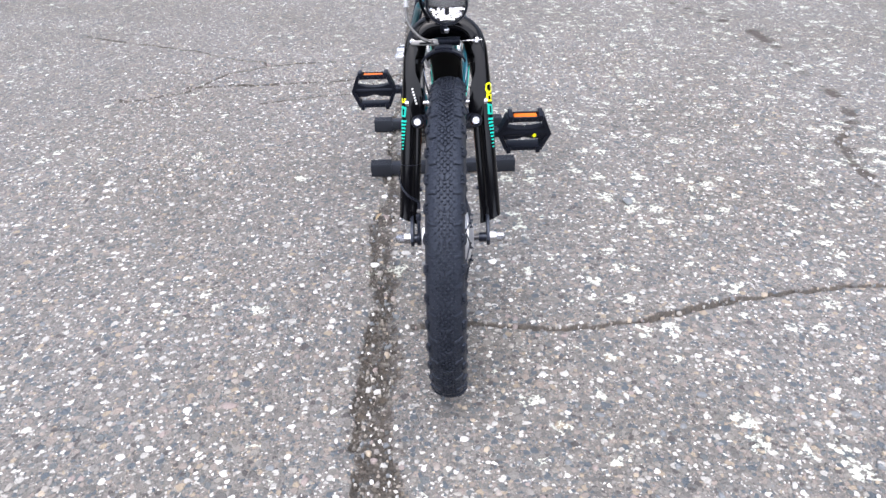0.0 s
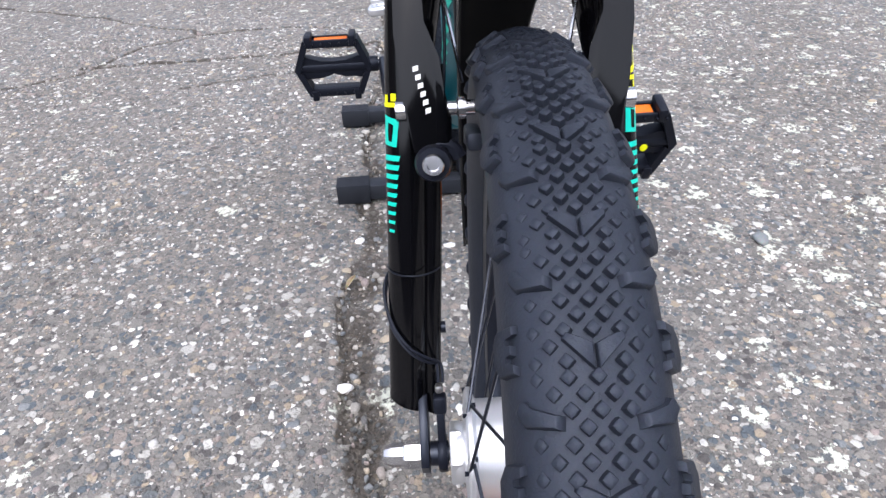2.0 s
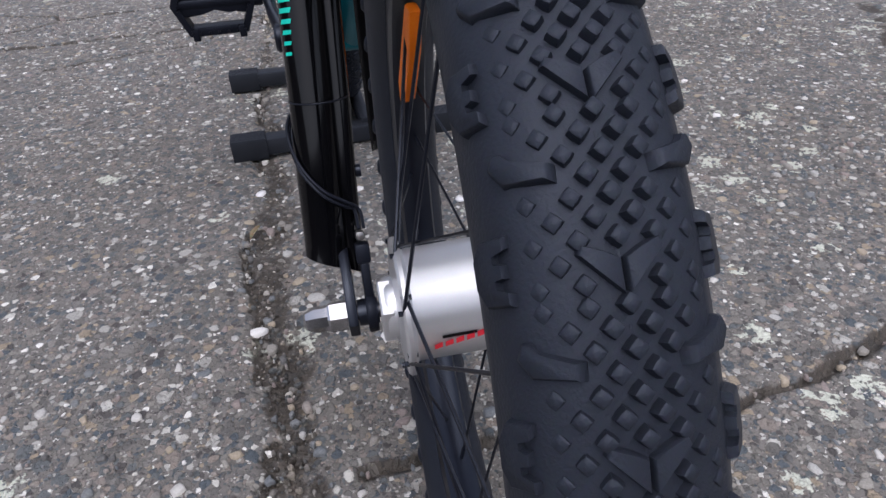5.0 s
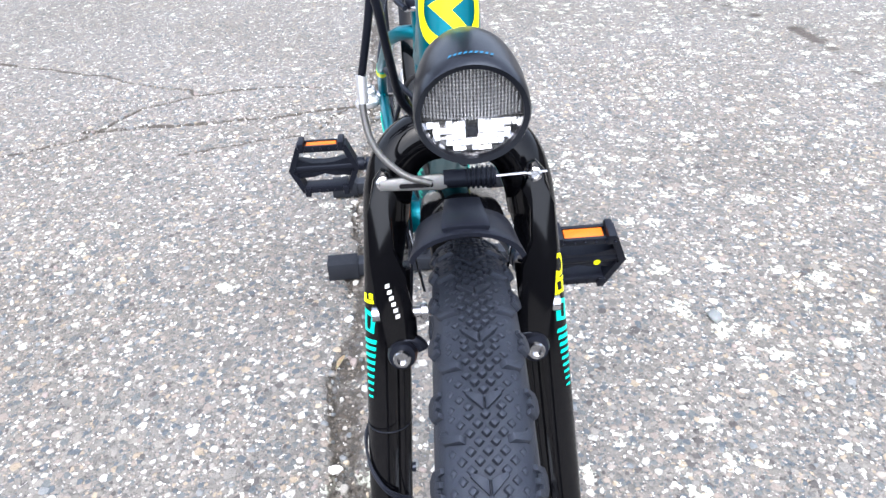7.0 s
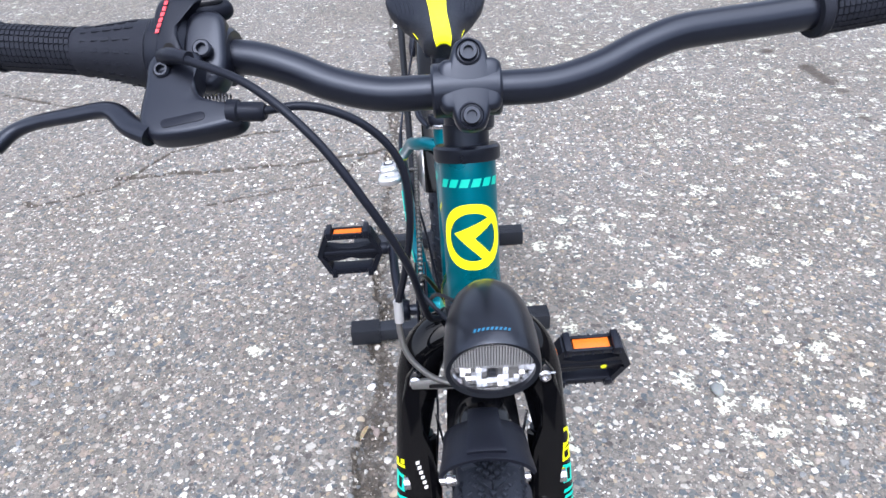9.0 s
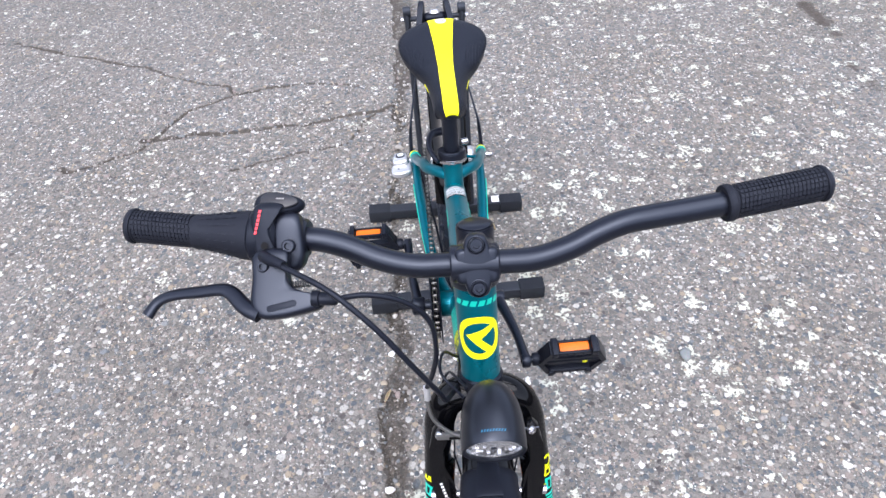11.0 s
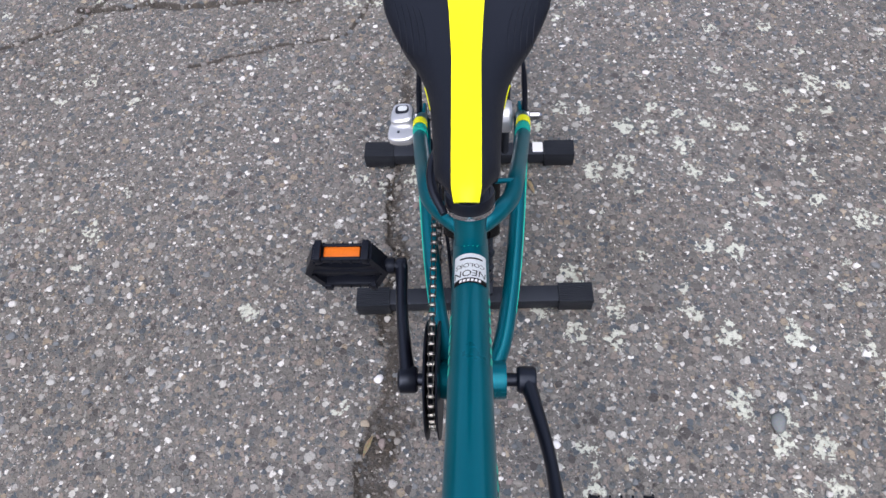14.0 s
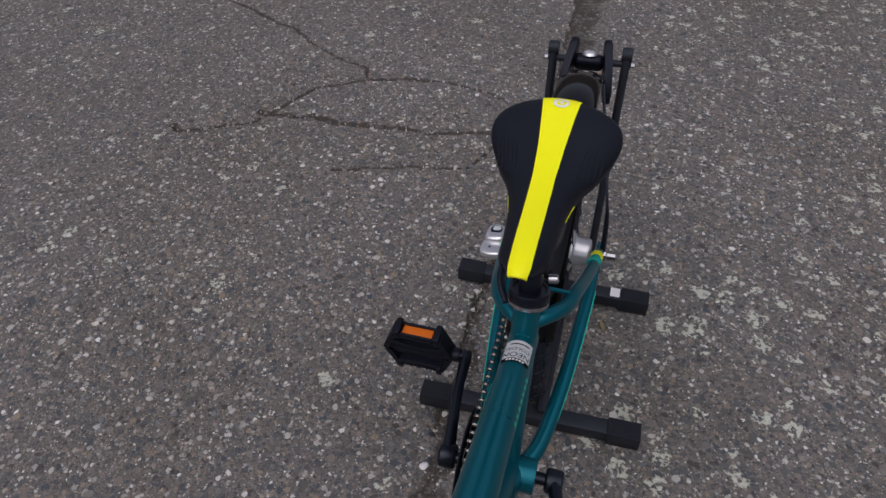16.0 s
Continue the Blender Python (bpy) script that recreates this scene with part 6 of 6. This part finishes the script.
# brake lever
lever = ringed("brake_lever", -0.177, -0.148, [(0, 0.012), (0, 0.0165), (0.08, 0.0185), (0.92, 0.0185), (1, 0.0165), (1, 0.012)], SATIN, bike, "black alloy brake lever")
bm = pillow(bmesh.new(), closed_line([(-0.013, -0.020), (0.004, -0.026), (0.013, -0.016), (0.014, 0.0), (0.012, 0.020), (0.004, 0.027), (-0.010, 0.024), (-0.014, 0.004)], 4), 0.022, Matrix.Translation(bar_at(-0.162) + Vector((0, -0.010, 0.004))) @ FACE, 0.007, 5, 0.0006)
part("clamp_block", bm, SATIN, lever, "", True, 60)
for p, r in (((-0.1605, 1.026, 0.8055), 0.0058), ((-0.1815, 1.0090, 0.7995), 0.0050)):
    bm = lathe(bmesh.new(), [(0, 0.0), (r, 0), (r, 0.003), (r - 0.001, 0.004), (r * 0.55, 0.004), (r * 0.5, 0.001), (0, 0.001)], axis_frame(Vector(p) - Vector((0, -0.002, 0.001)), (0, -0.75, 0.66)), 18)
    part("lever_bolt", bm, SATIN, lever, "", True)
body_m = Matrix.Translation((-0.168, 1.000, 0.7815)) @ Matrix.Rotation(radians(35), 4, "X")
bm = pillow(bmesh.new(), closed_line([(-0.022, 0.032), (-0.0245, 0.010), (-0.0255, -0.014), (-0.017, -0.0255), (0.0, -0.0265), (0.020, -0.0235), (0.035, -0.019), (0.036, -0.0095), (0.020, -0.0045), (0.010, 0.001), (0.0065, 0.012), (0.006, 0.033)], 4), 0.017, body_m, 0.0055, 5, 0.0005)
part("lever_body", bm, SATIN, lever, "", True, 60)
part("lever_recess", plate(bmesh.new(), rounded(0.026, 0.006, 0.0028), 0.0008, body_m @ Matrix.Translation((0.002, -0.0165, 0.0086)) @ Matrix.Rotation(radians(10), 4, "Z"), 0.0002), PLASTIC, lever, "", True)
line = spline([(-0.186, 0.981, 0.771), (-0.200, 0.988, 0.774), (-0.218, 1.004, 0.779), (-0.245, 1.007, 0.776), (-0.270, 1.009, 0.772), (-0.284, 1.006, 0.768), (-0.293, 0.996, 0.762)])
part("lever_blade", tube(bmesh.new(), line, [0.0085, 0.0075, 0.0065, 0.006, 0.006, 0.0068], 14, True, 0.75), SATIN, lever, "", True)
bm = bmesh.new()
a, b = Vector((-0.140, 0.987, 0.780)), Vector((-0.118, 0.985, 0.7795))
lathe(bm, [(0.004, 0), (0.0072, 0), (0.0072, 0.006), (0.0058, 0.007), (0.0058, 0.020), (0.0045, 0.022), (0.003, 0.022)], axis_frame(a, b - a), 12)
part("barrel_adjuster", bm, PLASTIC, lever, "", True)
coil = [Vector((-0.163 + 0.0011 * q / 3, 1.003 + 0.0028 * math.cos(q * 1.05), 0.782 + 0.0028 * math.sin(q * 1.05))) for q in range(56)]
bm = tube(bmesh.new(), coil, 0.0007, 6)
part("lever_spring", bm, DARKSTEEL, lever, "", True)

STEER = AXIS

# cables
line = spline([(-0.1240, 0.9785, 0.7798), (-0.0921, 0.9803, 0.7805), (-0.0625, 0.9819, 0.7662), (-0.0435, 0.9803, 0.7406), (-0.0405, 0.9767, 0.7054), (-0.0465, 0.9800, 0.6654), (-0.0565, 0.9900, 0.6235)], 8)
part("brake_cable", tube(bmesh.new(), line, 0.0026, 10), PLASTIC, bike, "black brake cable", True)
line = spline([(-0.1640, 0.9955, 0.8085), (-0.1221, 0.9715, 0.7988), (-0.0872, 0.9505, 0.7746), (-0.0600, 0.9390, 0.7347), (-0.0420, 0.9420, 0.6900), (-0.0370, 0.9600, 0.6451), (-0.0340, 0.9880, 0.6080), (-0.0270, 1.0150, 0.5850), (-0.0245, 1.050, 0.560), (-0.0245, 1.12, 0.50), (-0.0235, 1.25, 0.386), (-0.026, 1.38, 0.272), (-0.042, 1.46, 0.247), (-0.070, 1.65, 0.258), (-0.098, 1.78, 0.292)], 8)
part("shift_cable", tube(bmesh.new(), line, 0.0026, 10), PLASTIC, bike, "black gear cable", True)
line = spline([fk(-0.040, -0.022, 0.54), (-0.044, 1.035, 0.562), (-0.036, 1.03, 0.59), (-0.028, 1.01, 0.612), (-0.016, 0.985, 0.625)], 8)
part("lamp_wire", tube(bmesh.new(), line, 0.0015, 8), PLASTIC, bike, "", True)
line = spline([(-0.020, 0.99, 0.60), (-0.042, 1.01, 0.618), (-0.040, 1.05, 0.60), (-0.026, 1.08, 0.55), (-0.025, 1.12, 0.512)], 8)
part("lamp_wire", tube(bmesh.new(), line, 0.0018, 8), PLASTIC, bike, "", True)

# drive
CH_X, CH_R, SP_R = -0.050, 0.060, 0.034
ringd = part("chainring", lathe(bmesh.new(), [(0.020, -0.0015), (0.057, -0.0015), (0.0585, 0), (0.057, 0.0015), (0.020, 0.0015)], Matrix.Translation(BB + Vector((CH_X, 0, 0))) @ XAX, 60), SATIN, bike, "black chainring between two guard discs")
for s in (-1, 1):
    part("chain_guard", lathe(bmesh.new(), [(0.048, -0.001), (0.0735, -0.0012), (0.0745, 0), (0.0735, 0.0012), (0.048, 0.001)], Matrix.Translation(BB + Vector((CH_X + s * 0.0075, 0, 0))) @ XAX, 60), PLASTIC, ringd, "black plastic guard disc")
bm = bmesh.new()
for k in range(5):
    a = 2 * math.pi * k / 5
    rod(bm, BB + Vector((CH_X, 0.01 * math.cos(a), 0.01 * math.sin(a))), BB + Vector((CH_X, 0.05 * math.cos(a), 0.05 * math.sin(a))), 0.006, 8)
part("chainring_spider", bm, SATIN, ringd)
part("sprocket", lathe(bmesh.new(), [(0.015, -0.0012), (0.032, -0.0012), (0.033, 0), (0.032, 0.0012), (0.015, 0.0012)], Matrix.Translation(AXLE_R + Vector((CH_X, 0, 0))) @ XAX, 40), DARKSTEEL, rear_wheel)


def chain_loop():
    """Even places round chainring and sprocket."""
    v = Vector((AXLE_R.y - BB.y, AXLE_R.z - BB.z))
    dist, base = v.length, math.atan2(v.y, v.x)
    g = math.asin((CH_R - SP_R) / dist)
    pts = []
    for k in range(41):
        a = base + math.pi / 2 - g + (2 * math.pi - (math.pi - 2 * g)) * k / 40 * 1.0
        pts.append((BB.y + CH_R * math.cos(a), BB.z + CH_R * math.sin(a)))
    for k in range(31):
        a = base - math.pi / 2 + g + (math.pi - 2 * g) * k / 30
        pts.append((AXLE_R.y + SP_R * math.cos(a), AXLE_R.z + SP_R * math.sin(a)))
    pts.append(pts[0])
    p = np.array(pts)
    s = np.concatenate([[0], np.cumsum(np.hypot(*np.diff(p, axis=0).T))])
    n = round(s[-1] / 0.0127)
    t = np.linspace(0, s[-1], n, endpoint=False)
    return [Vector((CH_X, a, b)) for a, b in zip(np.interp(t, s, p[:, 0]), np.interp(t, s, p[:, 1]))]


loop = chain_loop()
bm = bmesh.new()
for p in loop:
    rod(bm, p + Vector((-0.0042, 0, 0)), p + Vector((0.0042, 0, 0)), 0.0032, 8)
chain = part("chain", bm, CHAINSTEEL, bike, "oiled steel chain")
links = []
for wide in (0.0024, 0.0036):
    bm = bmesh.new()
    for s in (-1, 1):
        m = Matrix.Translation((s * wide, 0, 0)) @ Matrix(((0, 0, 1, 0), (1, 0, 0, 0), (0, 1, 0, 0), (0, 0, 0, 1)))
        plate(bm, [(-0.0092, 0), (-0.0078, 0.0034), (-0.0048, 0.0034), (0, 0.0024), (0.0048, 0.0034), (0.0078, 0.0034), (0.0092, 0), (0.0078, -0.0034), (0.0048, -0.0034), (0, -0.0024), (-0.0048, -0.0034), (-0.0078, -0.0034)], 0.0010, m)
    links.append(finish(bm, "chain_link", LINKSTEEL))
for k, p in enumerate(loop):
    q = loop[(k + 1) % len(loop)]
    a = math.atan2(q.z - p.z, q.y - p.y)
    shared("chain_link", links[k % 2], Matrix.Translation((p + q) / 2) @ Matrix.Rotation(a, 4, "X"), chain)


def pedal(s, spindle, lean):
    """A plastic platform pedal that hangs upright; spindle: its middle."""
    c = Vector(spindle)
    m = Matrix.Translation(c) @ Matrix.Rotation(radians(lean), 4, "X") @ Matrix.Diagonal((1, 1, 1.18, 1))
    # upright outline seen from the front, x outwards
    top = part("pedal", rod(bmesh.new(), m @ Vector((-s * 0.058, 0, 0)), m @ Vector((s * 0.050, 0, 0)), 0.010, 14), PLASTIC, bike, "black plastic platform pedal with orange reflectors")
    for e in (-1, 1):
        # edge beams that carry the reflectors
        bm = bmesh.new()
        box(bm, (0.070, 0.023, 0.005), m @ Matrix.Translation((0, 0, e * 0.0290)), 0.0012)
        for q in (-1, 1):
            box(bm, (0.010, 0.030, 0.014), m @ Matrix.Translation((q * 0.032, 0, e * 0.0345)), 0.002)
            box(bm, (0.055, 0.0045, 0.009), m @ Matrix.Translation((0, q * 0.0100, e * 0.0320)), 0.0012)
        part("edge_beam", bm, PLASTIC, top)
        for x in (-0.036, -0.026, -0.013, 0.0, 0.013, 0.026, 0.036):
            for q in (-1, 1):
                part("grip_pin", box(bmesh.new(), (0.0026, 0.003, 0.0026), m @ Matrix.Translation((x, q * (0.0155 if abs(x) > 0.03 else 0.0140), e * 0.0325)), 0.0006), PLASTIC, top)
        part("pedal_reflector", box(bmesh.new(), (0.048, 0.0150, 0.004), m @ Matrix.Translation((0, 0, e * 0.0332)), 0.001), ORANGE, top, "orange reflector")
        for q in (-1, 1):
            bm = bmesh.new()
            plate(bm, [(q * 0.050, -0.006), (q * 0.0575, -0.001), (q * 0.0575, e * 0.0), (q * 0.040, e * 0.036), (q * 0.030, e * 0.036), (q * 0.046, e * 0.004)][:6], 0.024,
                  m @ Matrix(((1, 0, 0, 0), (0, 0, -1, 0), (0, 1, 0, 0), (0, 0, 0, 1))))
            part("side_beam", bm, PLASTIC, top)
    bm = bmesh.new()
    plate(bm, [(-0.049, 0.015), (-0.036, 0.0135), (-0.018, 0.0095), (0, 0.0085), (0.018, 0.0095), (0.036, 0.0135), (0.049, 0.015), (0.049, -0.015), (0.036, -0.0145), (0.018, -0.0095), (0, -0.008), (-0.018, -0.0095), (-0.036, -0.0145), (-0.049, -0.015)], 0.016,
          m @ Matrix(((1, 0, 0, 0), (0, 0, -1, 0), (0, 1, 0, 0), (0, 0, 0, 1))), 0.003)
    part("centre_bar", bm, PLASTIC, top)
    bm = lathe(bmesh.new(), [(0.006, 0), (0.0105, 0), (0.0115, 0.004), (0.0115, 0.010), (0.010, 0.014), (0.006, 0.014)], axis_frame(m @ Vector((-s * 0.066, 0, 0)), (s, 0, 0)), 16)
    part("pedal_collar", bm, PLASTIC, top)
    part("spindle", rod(bmesh.new(), m @ Vector((-s * 0.080, 0, 0)), m @ Vector((-s * 0.055, 0, 0)), 0.0065, 12), SATIN, top)
    if s > 0:
        part("pedal_dot", lathe(bmesh.new(), [(0, 0.0005), (0.0042, 0.0004), (0.0045, 0)], m @ Matrix.Translation((0.022, -0.0095, -0.004)) @ Matrix.Rotation(radians(90), 4, "X"), 16), YELLOW, top, "small yellow dot")
    return top


pedal(1, (0.170, 1.257, 0.284), 14)
pedal(-1, (-0.173, 1.574, 0.276), 2)
for s, end, x0 in ((1, Vector((0.094, 1.257, 0.282)), 0.066), (-1, Vector((-0.098, 1.574, 0.274)), -0.083)):
    start = BB + Vector((x0, 0, 0))
    d = end - start
    line = spline([start, start + Vector((d.x * 0.30, d.y * 0.20, d.z * 0.25)), start + Vector((d.x * 0.80, d.y * 0.62, d.z * 0.6)), end])
    bm = tube(bmesh.new(), line, [0.0160, 0.0130, 0.0115, 0.0105, 0.0125], 16, True, 0.72, (1, 0, 0))
    crank = part("crank_arm", bm, SATIN, bike, "black crank arm")
    part("crank_boss", lathe(bmesh.new(), [(0, -0.011), (0.0145, -0.012), (0.0172, -0.009), (0.0172, 0.009), (0.0150, 0.012), (0, 0.011)], Matrix.Translation(start) @ XAX, 24), SATIN, crank)
    part("crank_eye", lathe(bmesh.new(), [(0, -0.007), (0.0105, -0.007), (0.012, -0.005), (0.012, 0.005), (0.0105, 0.007), (0, 0.007)], Matrix.Translation(end) @ XAX, 20), SATIN, crank)
part("crank_axle", rod(bmesh.new(), BB + Vector((-0.085, 0, 0)), BB + Vector((0.062, 0, 0)), 0.0085, 16), SATIN, bike)


# ---- small things on the ground ----
def fallen_leaf(x, y, turn, size):
    bm = bmesh.new()
    n = 8
    rows = []
    for k in range(n + 1):
        t = k / n
        w = size * 0.125 * math.sin(math.pi * min(1, t * 0.96 + 0.02)) ** 0.8
        rows.append([bm.verts.new((j * w, (t - 0.5) * size, 0.001 + 0.003 * abs(j) + 0.003 * math.sin(3 * t))) for j in (-1, -0.5, 0, 0.5, 1)])
    for r, s in zip(rows, rows[1:]):
        for j in range(4):
            bm.faces.new((r[j], r[j + 1], s[j + 1], s[j]))
    geom = bmesh.ops.solidify(bm, geom=bm.faces[:], thickness=0.0005)
    bm.transform(pose(x, y, 0.001, 0, 0, turn))
    ob = new("fallen_leaf", finish(bm, "fallen_leaf", LEAF))
    return tagged(ob, "small dry tan leaf lying on the asphalt", "leaf", "leaves on the ground")


fallen_leaf(-0.172, 1.395, -22, 0.034)
fallen_leaf(0.112, 1.90, 20, 0.036)


def stone(x, y, r, white, seed):
    bm = bmesh.new()
    bmesh.ops.create_icosphere(bm, subdivisions=2, radius=1.0)
    for v in bm.verts:
        n = noise.noise(v.co * 1.3 + Vector((seed, 0, 0)))
        v.co *= 1 + 0.3 * n
    bm.transform(pose(x, y, r * 0.22, 0, 0, seed * 40) @ Matrix.Diagonal((r, r * 0.75, r * 0.4, 1)))
    ob = new("stone", finish(bm, "stone", WHITE if white else GREYSTONE, 80))
    return tagged(ob, "small white stone chip on the asphalt" if white else "smooth grey flat stone in the asphalt", "stone", "single stones")


stone(-0.163, 1.507, 0.009, True, 1)
stone(0.478, 1.435, 0.017, False, 2)
stone(0.128, 1.40, 0.008, True, 3)
